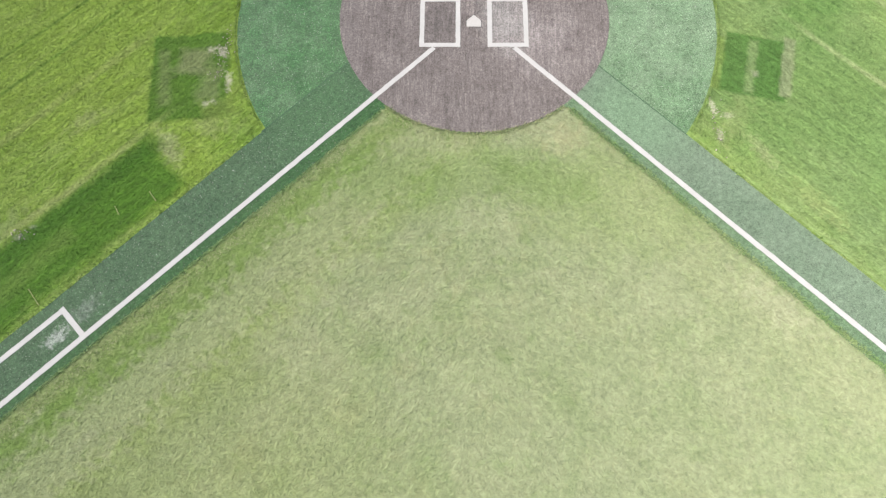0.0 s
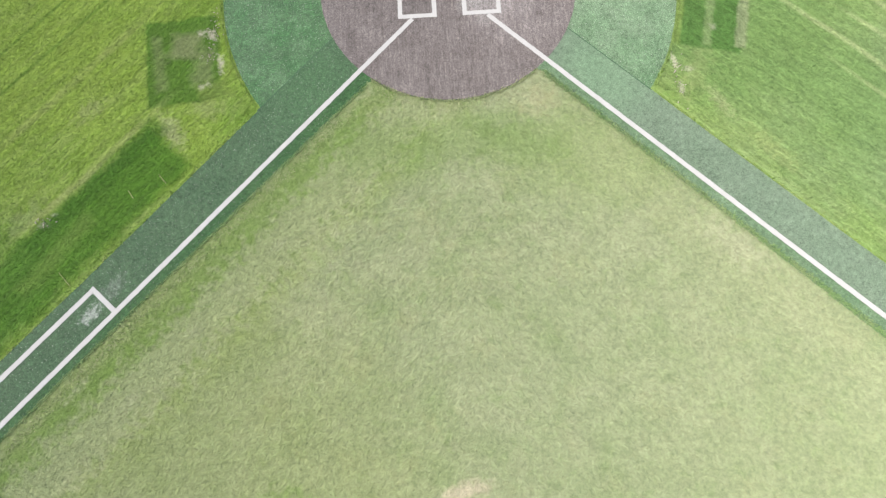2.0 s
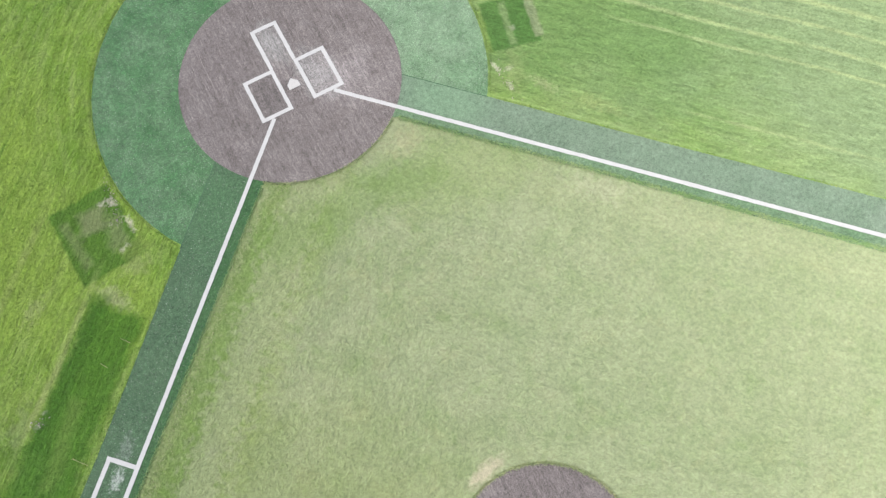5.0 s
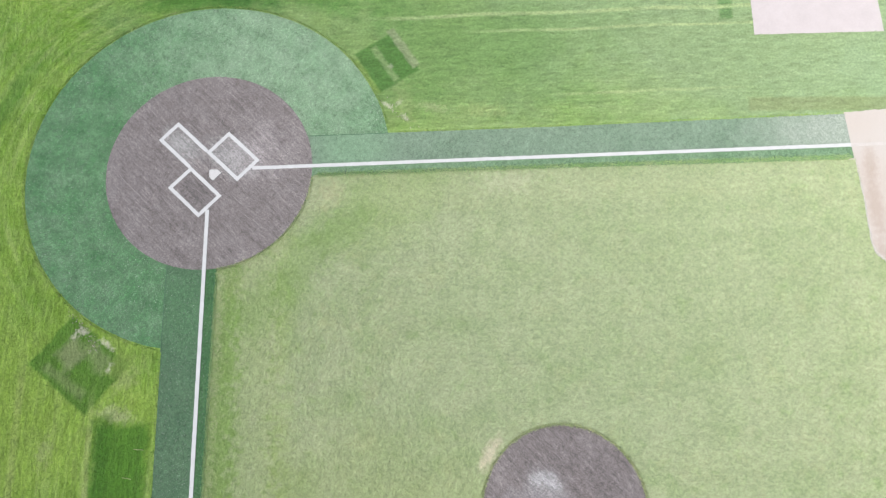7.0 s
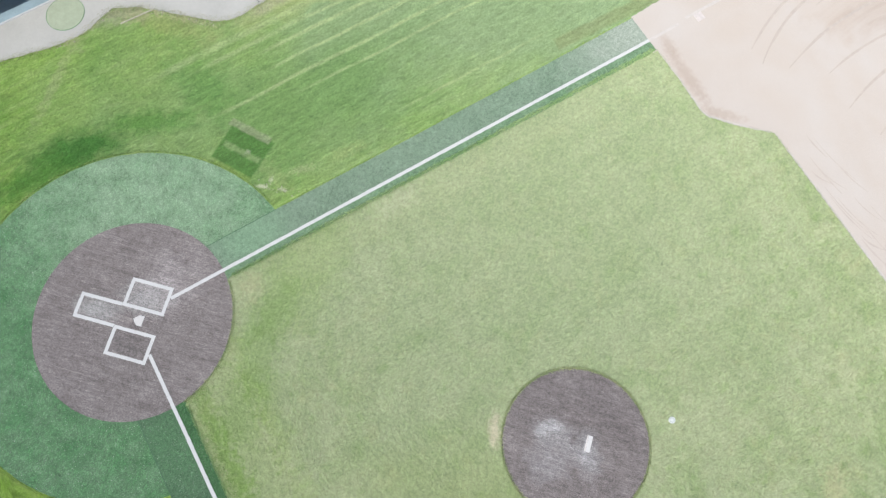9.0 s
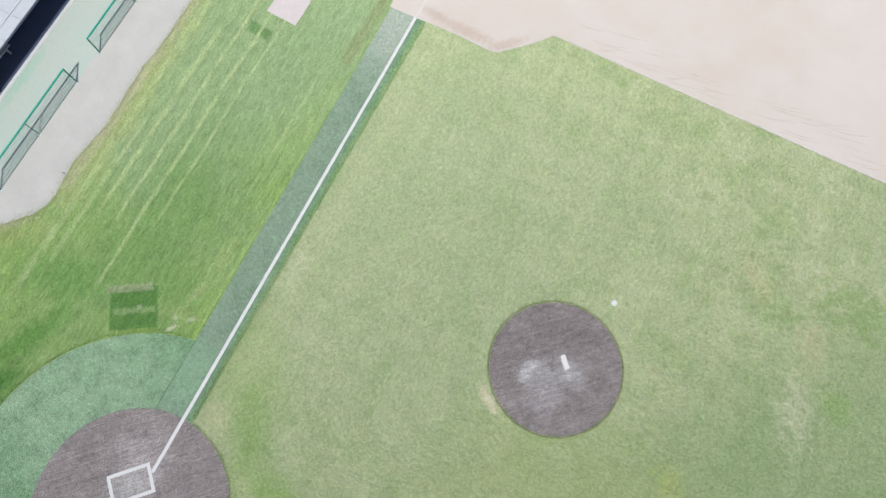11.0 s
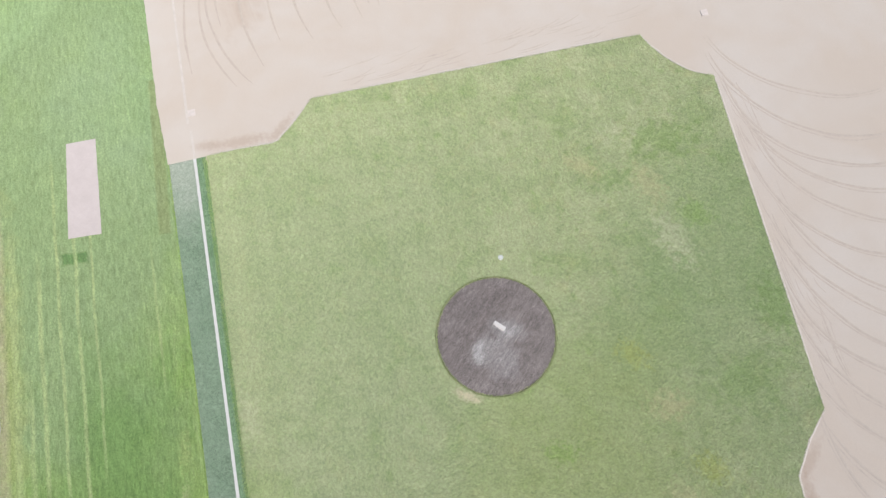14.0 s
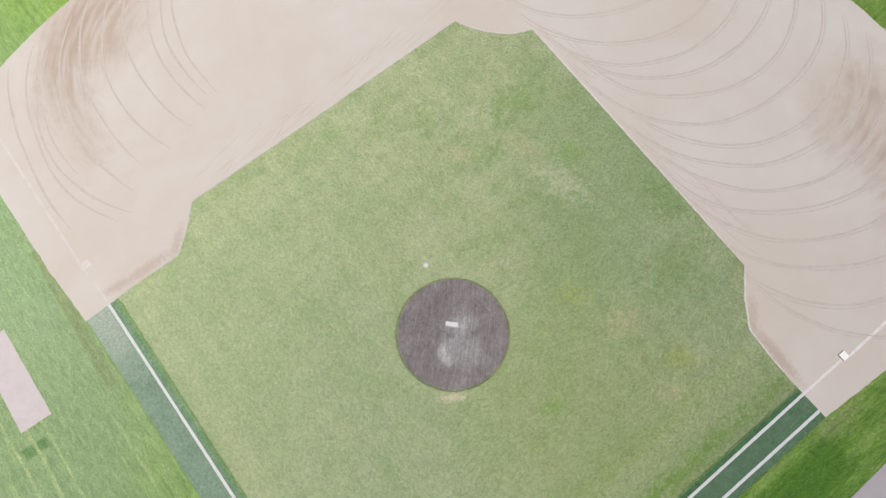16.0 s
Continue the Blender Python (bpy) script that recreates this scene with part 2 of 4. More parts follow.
SOIL = (0.36, 0.33, 0.27)
LOAM = (0.23, 0.205, 0.135)
LAWN_BROAD = (
    # first three ovals paint the pale glare opposite the sun into the lawn
    ((0.115, 0.162, 0.080), 0.85, (-30.0, 25.0, 9.0, 12.0, 0, 0.3)),
    ((0.126, 0.166, 0.090), 0.85, (-20.0, 11.0, 24.0, 10.5, -45, 0.3, 2.0)), ((0.135, 0.180, 0.105), 0.55, (-23.0, 18.0, 6.5, 4.0, -45, 0.4, 1.2)), ((0.175, 0.190, 0.075), 0.50, (-17.6, 3.6, 9.0, 0.9, 135, 0.5, 0.8)),
    ((0.150, 0.215, 0.030), 0.55, (12.5, 0.0, 10.0, 9.0, 40, 0.4)), ((0.075, 0.135, 0.034), 0.40, (-11.5, 4.5, 4.0, 1.6, 135, 0.5, 0.9)),
    (LOAM, 0.45, (-11.3, -7.5, 0.9, 0.5, 30, 0.7, 1.2)), (LOAM, 0.30, (-8.8, -7.35, 2.4, 0.28, 0, 0.7, 1.2)), ((0.165, 0.152, 0.110), 0.90, (-12.95, -5.75, 1.7, 0.6, 115, 0.6, 1.6)), ((0.108, 0.166, 0.052), 0.40, (-9.5, -4.0, 9.0, 6.0, 115, 0.4)), ((0.20, 0.19, 0.14), 0.7, (-11.9, -7.3, 0.9, 0.4, 120, 0.6, 1.6)), ((0.16, 0.165, 0.08), 0.5, (18.5, 15.8, 2.0, 0.55, 45, 0.6, 1.4)), ((0.052, 0.122, 0.012), 0.55, (17.2, 12.4, 5.5, 2.0, 45, 0.4)),
    (LOAM, 0.45, (-13.5, -3.0, 0.3, 1.6, 0, 0.7)), ((0.165, 0.165, 0.070), 0.4, (-13.0, -3.6, 0.6, 2.6, 0, 0.5)),
)
LAWN_WORN = (
    ((0.215, 0.225, 0.120), 0.55, (8.45, 4.45, 0.75, 0.32, -60, 0.6)), ((0.185, 0.210, 0.085), 0.50, (7.4, 3.75, 0.55, 0.45, 0, 0.7)),
    ((0.190, 0.210, 0.090), 0.45, (11.0, 3.6, 0.6, 0.3, 40, 0.8)), ((0.205, 0.225, 0.100), 0.50, (-7.3, 3.5, 0.9, 0.4, 60, 0.8, 1.6)),
    ((0.210, 0.225, 0.115), 0.55, (-7.8, 4.5, 0.7, 0.22, 120, 0.8, 1.6)), ((0.195, 0.220, 0.090), 0.40, (-9.1, 6.1, 1.0, 0.3, 130, 0.8)),
    (SOIL, 0.7, (-6.66, 3.15, 0.10, 0.28, 10, 0.8)), (SOIL, 0.5, (-6.75, 4.05, 0.10, 0.22, 0, 0.8)), (SOIL, 0.45, (-7.05, 3.42, 0.2, 0.1, 0, 0.9)),
    (SOIL, 0.8, (12.0, 7.15, 0.22, 0.12)), (SOIL, 0.8, (11.72, 6.85, 0.13, 0.08)), ((0.150, 0.180, 0.075), 0.5, (12.6, 6.9, 0.8, 0.4, 45, 0.8)),
)
LAWN_DARK = (
    ((0.078, 0.138, 0.042), 0.60, (-10.5, 3.4, 7.0, 3.8, 135, 0.4, 1.2)),
    ((0.022, 0.074, 0.012), 0.90, (-6.2, -5.0, 2.3, 1.15, 125, 0.35)), ((0.034, 0.096, 0.014), 0.80, (-4.4, -6.5, 2.2, 0.9, 140, 0.35)), ((0.036, 0.105, 0.015), 0.60, (-8.2, -2.6, 2.2, 0.7, 110, 0.45)),
    ((0.040, 0.105, 0.015), 0.55, (3.5, -8.1, 3.0, 0.5, 20, 0.35)), ((0.050, 0.120, 0.025), 0.5, (-10.5, -1.0, 2.6, 1.2, 60, 0.5)),
)
# laid sod: a long dark piece and a frayed square on the first-base side, a striped square opposite
SOD = (
    ((0.036, 0.098, 0.008), 0.85, (11.35, 7.7, 4.0, 0.95, 45, 0.18, 0.16)), ((0.026, 0.078, 0.006), 0.55, (10.6, 6.0, 2.6, 0.28, 45, 0.12, 0.14)), ((0.095, 0.150, 0.030), 0.5, (11.6, 8.05, 1.4, 0.22, 50, 0.15, 0.12)),
    ((0.042, 0.105, 0.010), 0.8, (16.2, 12.2, 3.4, 0.85, 45, 0.25, 0.2)),
    ((0.040, 0.096, 0.010), 0.85, (8.22, 2.12, 1.12, 1.44, 5, 0.06, 0.09)), ((0.100, 0.135, 0.045), 0.70, (8.95, 2.2, 0.17, 0.95, 8, 0.10, 0.08)), ((0.150, 0.165, 0.080), 0.65, (8.15, 1.65, 0.42, 0.42, 0, 0.16, 0.16)),
    ((0.135, 0.160, 0.070), 0.55, (7.6, 2.35, 0.32, 0.6, 0, 0.16, 0.18)), ((0.115, 0.165, 0.035), 0.7, (7.2, 3.2, 0.45, 0.35, 20, 0.15, 0.15)),
    ((0.036, 0.088, 0.018), 0.80, (-8.02, 1.80, 0.92, 1.02, -14, 0.05, 0.06)), ((0.120, 0.165, 0.070), 0.65, (-7.92, 1.80, 0.13, 0.92, -14, 0.06, 0.06)), ((0.155, 0.170, 0.100), 0.60, (-8.95, 1.85, 0.17, 1.0, -14, 0.05, 0.06)),
    (SOIL, 0.35, (-8.0, 2.08, 0.06, 0.08, 0, 0.08, 0.08)), ((0.105, 0.160, 0.035), 0.6, (-6.98, 1.65, 0.14, 0.9, -14, 0.06, 0.08)),
    ((0.112, 0.128, 0.060), 0.60, (-19.42, 16.92, 0.30, 4.4, 43, 0.06, 0.05)), ((0.050, 0.102, 0.032), 0.72, (-19.43, 10.33, 0.62, 0.27, 42, 0.07, 0.10)),
    (SOIL, 0.75, (7.38, 1.32, 0.08, 0.12, 20, 0.08, 0.16, 5.0)), (SOIL, 0.6, (7.62, 1.18, 0.16, 0.04, 20, 0.06, 0.12, 5.0)), (SOIL, 0.7, (7.06, 2.32, 0.05, 0.28, 5, 0.08, 0.16, 5.0)), (SOIL, 0.45, (7.55, 3.0, 0.14, 0.05, 30, 0.06, 0.12, 5.0)),
)
PALE = (0.190, 0.230, 0.108)
TRACKS = tuple((PALE, k, -1.0, off, half, s0, s1) for k, off, half, s0, s1 in (
    (0.7, 5.62, 0.10, 10, 24), (0.75, 6.42, 0.13, 6, 27), (0.8, 7.30, 0.12, 9, 27), (0.8, 8.22, 0.16, 9, 22), (0.6, 8.85, 0.16, 6, 16), (0.5, 2.68, 0.10, 13, 22), (0.55, 9.5, 0.25, 4, 24)))
TRACKS += (((0.195, 0.190, 0.118), 0.85, -1.0, 10.25, 0.45, 9, 25),)
TRACKS += (((0.045, 0.100, 0.012), 0.7, 1.0, 8.72, 0.07, 3, 13), ((0.050, 0.110, 0.012), 0.6, 1.0, 7.68, 0.07, 5, 14), ((0.200, 0.225, 0.085), 0.6, 1.0, 3.72, 0.16, 8, 15), ((0.185, 0.215, 0.070), 0.5, 1.0, 6.3, 0.2, 6, 14))
LAWN = dict(stripes=0.52, spots=LAWN_BROAD + LAWN_WORN + LAWN_DARK, patches=SOD, tracks=TRACKS, drawn=4.0, clumps=0.20, tufts=0.22, gain=1.10, layers=(
    ((0.058, 0.135, 0.011), 0.40, 0.6, 0.52, 0.66), ((0.170, 0.225, 0.045), 0.30, 1.1, 0.53, 0.67), ((0.060, 0.128, 0.014), 0.30, 3.2, 0.54, 0.66)))
LAWN_TONES = ((0.074, 0.150, 0.017), (0.128, 0.205, 0.032), (0.190, 0.230, 0.085), 0.34)
M_GROUND = grass("outer_grass", *LAWN_TONES, **LAWN)
M_BLADE_OUT = sward("outer_blades", *LAWN_TONES, spread=0.16, **LAWN)
INFIELD_BROAD = (
    ((0.126, 0.178, 0.078), 0.50, (8.5, 26.0, 7.0, 9.5, 0, 0.6, 0.9)), ((0.136, 0.190, 0.058), 0.58, (8.9, 10.5, 9.5, 2.6, 45, 0.6, 1.0)),
    ((0.168, 0.205, 0.080), 0.55, (7.0, 15.0, 7.5, 7.0, 0, 0.5, 0.9)), ((0.158, 0.192, 0.108), 0.45, (-7.5, 15.0, 10.0, 13.0, 40, 0.4, 0.9)),
    ((0.138, 0.192, 0.066), 0.45, (3.5, 6.2, 4.5, 1.6, 25, 0.6, 1.0)), ((0.140, 0.196, 0.066), 0.45, (-3.5, 6.0, 3.5, 1.5, -20, 0.6, 1.0)),
)
GREY_STRAW = (0.272, 0.278, 0.185)
TAN = (0.265, 0.245, 0.140)
LUSH = (0.105, 0.190, 0.028)
INFIELD_PALE = (
    (GREY_STRAW, 0.55, (5.0, 26.7, 1.6, 0.9, -25, 0.9, 2.5)), (GREY_STRAW, 0.35, (-0.1, 30.1, 1.4, 0.8, 30, 0.9, 2.5)), (GREY_STRAW, 0.40, (-7.5, 8.9, 1.2, 0.5, -40, 0.9, 2.2)),
    (GREY_STRAW, 0.75, (14.6, 16.3, 0.75, 0.32, 50, 0.9, 2.5)), (GREY_STRAW, 0.65, (13.9, 15.6, 0.55, 0.25, 40, 0.9, 2.5)), (GREY_STRAW, 0.55, (12.7, 15.5, 0.25, 0.15, 0, 0.9, 2.5)),
    (TAN, 0.50, (8.4, 19.5, 1.0, 0.7, 30, 0.9, 2.5)), (TAN, 0.40, (10.9, 16.4, 1.0, 0.6, 0, 0.9, 2.5)), (TAN, 0.45, (-0.7, 27.7, 1.1, 0.5, 10, 0.9, 2.5)), (TAN, 0.4, (2.6, 28.6, 1.3, 0.7, -20, 0.9, 2.5)),
)
INFIELD_MIXED = (
    (LUSH, 0.32, (5.3, 28.5, 1.0, 0.7, 0, 0.9, 2.5)), (LUSH, 0.38, (5.3, 15.1, 0.8, 0.5, 30, 0.9, 2.5)), ((0.200, 0.225, 0.060), 0.5, (11.2, 18.1, 0.9, 0.6, 0, 0.9, 2.5)), ((0.205, 0.228, 0.070), 0.5, (5.9, 20.7, 0.9, 0.6, 0, 0.9, 2.5)),
    ((0.110, 0.170, 0.055), 0.45, (1.0, 27.9, 1.3, 0.8, 40, 0.9, 2.5)), ((0.105, 0.168, 0.050), 0.5, (10.5, 26.3, 1.6, 1.0, -45, 0.9, 2.5)), ((0.108, 0.168, 0.048), 0.5, (2.0, 31.2, 2.2, 1.2, 30, 0.9, 2.5)),
    ((0.112, 0.168, 0.055), 0.4, (11.0, 22.5, 2.2, 1.3, 60, 0.9, 2.5)), ((0.36, 0.31, 0.23), 0.65, (0.45, 14.98, 0.75, 0.26, 12, 0.4)), (TAN, 0.35, (-2.5, 4.1, 0.7, 0.5, 30, 0.8, 2.0)), (TAN, 0.30, (2.5, 4.1, 0.6, 0.5, 0, 0.8, 2.0)),
)
INFIELD_BARE = (
    (SOIL, 0.5, (5.3, 8.15, 0.35, 0.16, 40, 0.9, 2.5)), (SOIL, 0.45, (7.6, 10.45, 0.32, 0.18, 30, 0.9, 2.5)), (SOIL, 0.45, (9.25, 12.25, 0.5, 0.16, 45, 0.9, 2.5)), (SOIL, 0.35, (6.5, 9.35, 0.3, 0.12, 30, 0.9, 2.5)),
    (SOIL, 0.4, (10.6, 11.8, 0.5, 0.14, 45, 0.9, 2.0)), (SOIL, 0.4, (11.3, 12.9, 0.7, 0.15, 45, 0.9, 2.0)), (SOIL, 0.35, (13.4, 15.1, 0.6, 0.2, 45, 0.9, 2.0)),
    ((0.095, 0.165, 0.032), 0.55, (10.5, 12.0, 3.5, 0.22, 45, 0.9, 0.7)), ((0.100, 0.165, 0.036), 0.5, (8.2, 10.2, 3.0, 0.25, 45, 0.9, 0.7)), ((0.095, 0.165, 0.04), 0.5, (12.8, 14.9, 2.6, 0.25, 45, 0.9, 0.7)),
)
# tufty grass beside the first-base strip and in front of the home circle
TUFTY = (
    ((0.155, 0.208, 0.055), 0.36, (7.8, 10.6, 10.5, 1.2, 45, 0.45, 0.50, 2.6)), ((0.085, 0.152, 0.030), 0.50, (8.3, 10.5, 10.5, 0.9, 45, 0.35, 0.55, 4.5)), ((0.255, 0.262, 0.165), 0.45, (8.0, 10.9, 10.0, 0.7, 45, 0.30, 0.60, 3.4)),
    ((0.100, 0.165, 0.040), 0.40, (0.0, 5.4, 3.4, 0.7, 0, 0.35, 0.50, 3.6)), ((0.235, 0.248, 0.145), 0.20, (-7.6, 9.6, 9.0, 0.5, -45, 0.30, 0.50, 3.0)),
)
INFIELD = dict(spots=INFIELD_BROAD + INFIELD_PALE + INFIELD_MIXED + INFIELD_BARE, patches=TUFTY, drawn=1.6, clumps=0.14, tufts=0.17, gain=1.05, layers=(
    ((0.130, 0.182, 0.068), 0.45, 0.55, 0.52, 0.66), ((0.230, 0.228, 0.115), 0.32, 0.8, 0.54, 0.68), ((0.110, 0.170, 0.048), 0.42, 2.0, 0.55, 0.68),
    ((0.250, 0.262, 0.155), 0.28, 1.7, 0.56, 0.70)))
INFIELD_TONES = ((0.170, 0.205, 0.102), (0.211, 0.236, 0.132), (0.270, 0.272, 0.174), 0.36)
M_INFIELD = grass("infield_grass", *INFIELD_TONES, **INFIELD)
M_BLADE_IN = sward("infield_blades", *INFIELD_TONES, spread=0.16, **INFIELD)
# third-base half painted paler for the glare seen opposite the sun
M_TURF_RING = turf("green_turf", (0.037, 0.098, 0.036), (0.142, 0.195, 0.126), (6.0, 6.0), 0, 0.33, fleck_k=0.6, glare=((-5.0, -0.8, 7.5, 6.0, 70, 0.12, 1.2), 0.52))
# first-base strips carry fibre shade in their colour, third-base strips backscatter glare
M_TURF_FIRST = turf("green_turf_strip", (0.036, 0.076, 0.036), (0.054, 0.099, 0.049), (7.0, 7.0), 0, 0.7, rows_k=0.1, grit_k=0.95, fleck_k=0.5, spots=(((0.26, 0.28, 0.25), 0.7, (10.45, 9.8, 0.4, 0.18, 45, 0.8)), ((0.15, 0.17, 0.145), 0.4, (9.9, 9.1, 0.5, 0.25, 45, 0.8)), ((0.044, 0.098, 0.042), 0.7, (4.4, 3.4, 1.2, 1.8, -45, 0.12))))
# pale spot near third base paints the glare opposite the sun
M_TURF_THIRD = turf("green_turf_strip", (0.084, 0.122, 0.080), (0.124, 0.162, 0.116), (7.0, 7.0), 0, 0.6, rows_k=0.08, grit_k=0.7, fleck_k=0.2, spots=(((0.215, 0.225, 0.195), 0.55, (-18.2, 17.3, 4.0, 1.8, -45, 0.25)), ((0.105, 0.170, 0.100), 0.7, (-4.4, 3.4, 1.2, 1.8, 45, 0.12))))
M_TURF_EDGE = turf("deep_green_turf", (0.022, 0.066, 0.021), (0.043, 0.098, 0.034), (7.0, 7.0), 0, 0.6, rows_k=0.14, fleck_k=0.35)
M_TURF_EDGE_PALE = turf("mid_green_turf", (0.066, 0.114, 0.060), (0.110, 0.160, 0.096), (7.0, 7.0), 0, 0.6, rows_k=0.14, fleck_k=0.2, grit_k=0.7)
M_CLAY_TURF = turf("brown_turf", (0.098, 0.084, 0.079), (0.164, 0.145, 0.138), (30.0, 2.2), 0, 0.6, rows_k=0.24, fleck_k=0.13, spots=(
    ((0.205, 0.197, 0.188), 0.7, (-0.95, 0.25, 0.8, 1.2, 10, 0.4)), ((0.082, 0.072, 0.068), 0.6, (1.0, 0.25, 0.7, 1.1, 0, 0.4)), ((0.205, 0.200, 0.190), 0.7, (0.0, -1.6, 0.55, 1.0, 0, 0.3)),
    ((0.25, 0.225, 0.22), 0.3, (-1.9, 0.9, 1.4, 1.4, 0, 0.5)), ((0.105, 0.09, 0.086), 0.5, (1.8, -1.6, 1.3, 1.6, 0, 0.5))))
M_MOUND_TURF = turf("brown_turf_mound", (0.090, 0.077, 0.073), (0.148, 0.130, 0.124), (26.0, 4.0), 0, 0.6, rows_k=0.24, fleck_k=0.15, spots=(
    ((0.180, 0.172, 0.170), 0.48, (0.1, 17.6, 0.75, 1.35, 0, 0.4)), ((0.190, 0.182, 0.182), 0.55, (0.55, 18.6, 0.9, 0.5, 10, 0.5)), ((0.165, 0.155, 0.155), 0.5, (1.1, 17.2, 0.8, 0.9, 0, 0.5)),
    ((0.29, 0.29, 0.285), 0.38, (0.0, 16.72, 0.32, 0.26, 0, 0.7)), ((0.30, 0.295, 0.29), 0.45, (0.3, 18.42, 0.42, 0.10, 0, 0.6)), ((0.30, 0.295, 0.29), 0.4, (-0.25, 17.1, 0.25, 0.4, 0, 0.6)),
    ((0.075, 0.062, 0.058), 0.6, (0.0, 17.9, 0.26, 0.16, 0, 0.5)), ((0.085, 0.07, 0.066), 0.4, (-0.7, 18.0, 0.5, 0.6, 0, 0.5))))
M_DIRT = dirt("infield_clay", (0.278, 0.241, 0.206), (0.205, 0.157, 0.122), (0.292, 0.265, 0.238))
M_RIDGE = plain("raked_clay", (0.256, 0.222, 0.190), 0.95, 0, 0.08, 3.0, 0.5)
M_RIDGE_DAMP = plain("damp_raked_clay", (0.248, 0.213, 0.181), 0.95, 0, 0.08, 3.0, 0.3)
M_LIP = plain("dry_clay_lip", (0.290, 0.264, 0.236), 0.95, 0, 0.1, 3.0, 0.3)
M_CLAYPAD = plain("pale_clay", (0.258, 0.230, 0.223), 0.95, 0, 0.06, 1.2, 1.0)
M_PAINT = plain("white_line_paint", (0.306, 0.302, 0.290), 0.85, 0, 0.06, 3.0, 0.5)
M_CHALK = plain("scuffed_chalk", (0.325, 0.30, 0.28), 0.95, 0, 0.12, 2.0, 0.3)
M_DUSTY = plain("dusty_rubber", (0.305, 0.272, 0.25), 0.9, 0, 0.1, 6.0, 0.3)
M_RUBBER = plain("white_rubber", (0.31, 0.30, 0.285), 0.5, 0, 0.05, 9.0)
M_BEVEL = plain("black_rubber", (0.03, 0.03, 0.03), 0.6)
M_CONCRETE = plain("apron_concrete", (0.224, 0.219, 0.200), 0.85, 0, 0.06, 0.8, 0.6)
M_CURB = plain("white_curb", (0.272, 0.274, 0.268), 0.8, 0, 0.1, 1.5, 0.4)
M_FLOOR = plain("blue_grey_floor", (0.135, 0.180, 0.200), 0.7, 0, 0.14, 1.2)
M_FLOOR_PALE = plain("pale_blue_grey_floor", (0.165, 0.182, 0.205), 0.7, 0, 0.14, 1.2)
w = Surface("green_tinted_concrete", 0.85, 0, 0.3, 0.5)
col = w.mix(w.span(w.noise(0.35, 4, 0.6), 0.35, 0.65), (0.196, 0.236, 0.205), (0.214, 0.232, 0.210))
for k, args in ((0.7, (-17.95, -3.55, 0.75, 0.20, 135, 0.5)), (0.6, (-16.9, -4.65, 0.45, 0.2, 135, 0.5)), (0.35, (-20.5, -1.2, 2.5, 0.5, 135, 0.5)), (0.5, (-24.6, 5.2, 0.9, 0.5, 135, 0.6))):
    col = w.mix(w.math("MULTIPLY", w.spot(*args), k), col, (0.085, 0.225, 0.150))
col = w.scale(col, w.span(w.noise(9.0, 4, 0.6), 0.3, 0.7, 0.96, 1.04))
w.bump(w.noise(30.0, 3, 0.6), 0.4, 0.002)
M_GREENWASH = w.colour(col)
M_ROOF = plain("white_roof_sheet", (0.245, 0.252, 0.256), 0.55, 0, 0.06, 1.0)
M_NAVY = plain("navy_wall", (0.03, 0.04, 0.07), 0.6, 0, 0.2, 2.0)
M_GREEN = plain("green_enamel", (0.008, 0.135, 0.090), 0.4, 0, 0.12, 3.0)
M_DARKGREEN = plain("dark_green_enamel", (0.012, 0.07, 0.045), 0.45, 0, 0.12, 3.0)
M_WIRE = plain("green_wire", (0.11, 0.15, 0.13), 0.5, 0.2)
M_STEEL = plain("galvanised_steel", (0.5, 0.51, 0.52), 0.4, 0.7)
M_WOOD = plain("grey_board", (0.22, 0.21, 0.155), 0.8, 0, 0.2, 4.0)
M_MAT = plain("pale_green_mat", (0.184, 0.208, 0.146), 0.9, 0, 0.10, 3.0, 0.6)
M_STRAW = plain("dry_straw", (0.19, 0.21, 0.08), 0.8)
M_PLATE = plain("scuffed_white_rubber", (0.262, 0.252, 0.238), 0.6, 0, 0.08, 9.0)
M_SCUFF = plain("scuffed_turf", (0.168, 0.146, 0.138), 0.9, 0, 0.2, 8.0)
M_CRUMB = plain("pale_soil", (0.27, 0.24, 0.20), 0.95, 0, 0.3, 8.0)
M_STONE = plain("soil_clods", (0.22, 0.2, 0.16), 0.95, 0, 0.3, 8.0)
M_LID = plain("pale_plastic", (0.335, 0.345, 0.325), 0.5, 0, 0.06, 8.0)
M_LID_RING = plain("grey_plastic", (0.20, 0.22, 0.20), 0.6, 0, 0.1, 8.0)


# ---- building helpers ----
def mesh_of(name, bm, material):
    me = bpy.data.meshes.new(name)
    bm.normal_update()
    bm.to_mesh(me)
    bm.free()
    me.materials.append(material)
    return me


def part(name, bm, material, parent, label=""):
    ob = new(name, mesh_of(name, bm, material))
    ob.parent = parent
    return tagged(ob, label)


def solo(name, bm, material, label, category, group="", kind=""):
    return tagged(new(name, mesh_of(name, bm, material)), label, category, group, kind)


def thing(name, m, label, category, group="", kind=""):
    e = new(name)
    e.matrix_world = m
    return tagged(e, label, category, group, kind)


def wobble(x, y, f, k=0.0):
    return noise.noise((x * f, y * f, k))


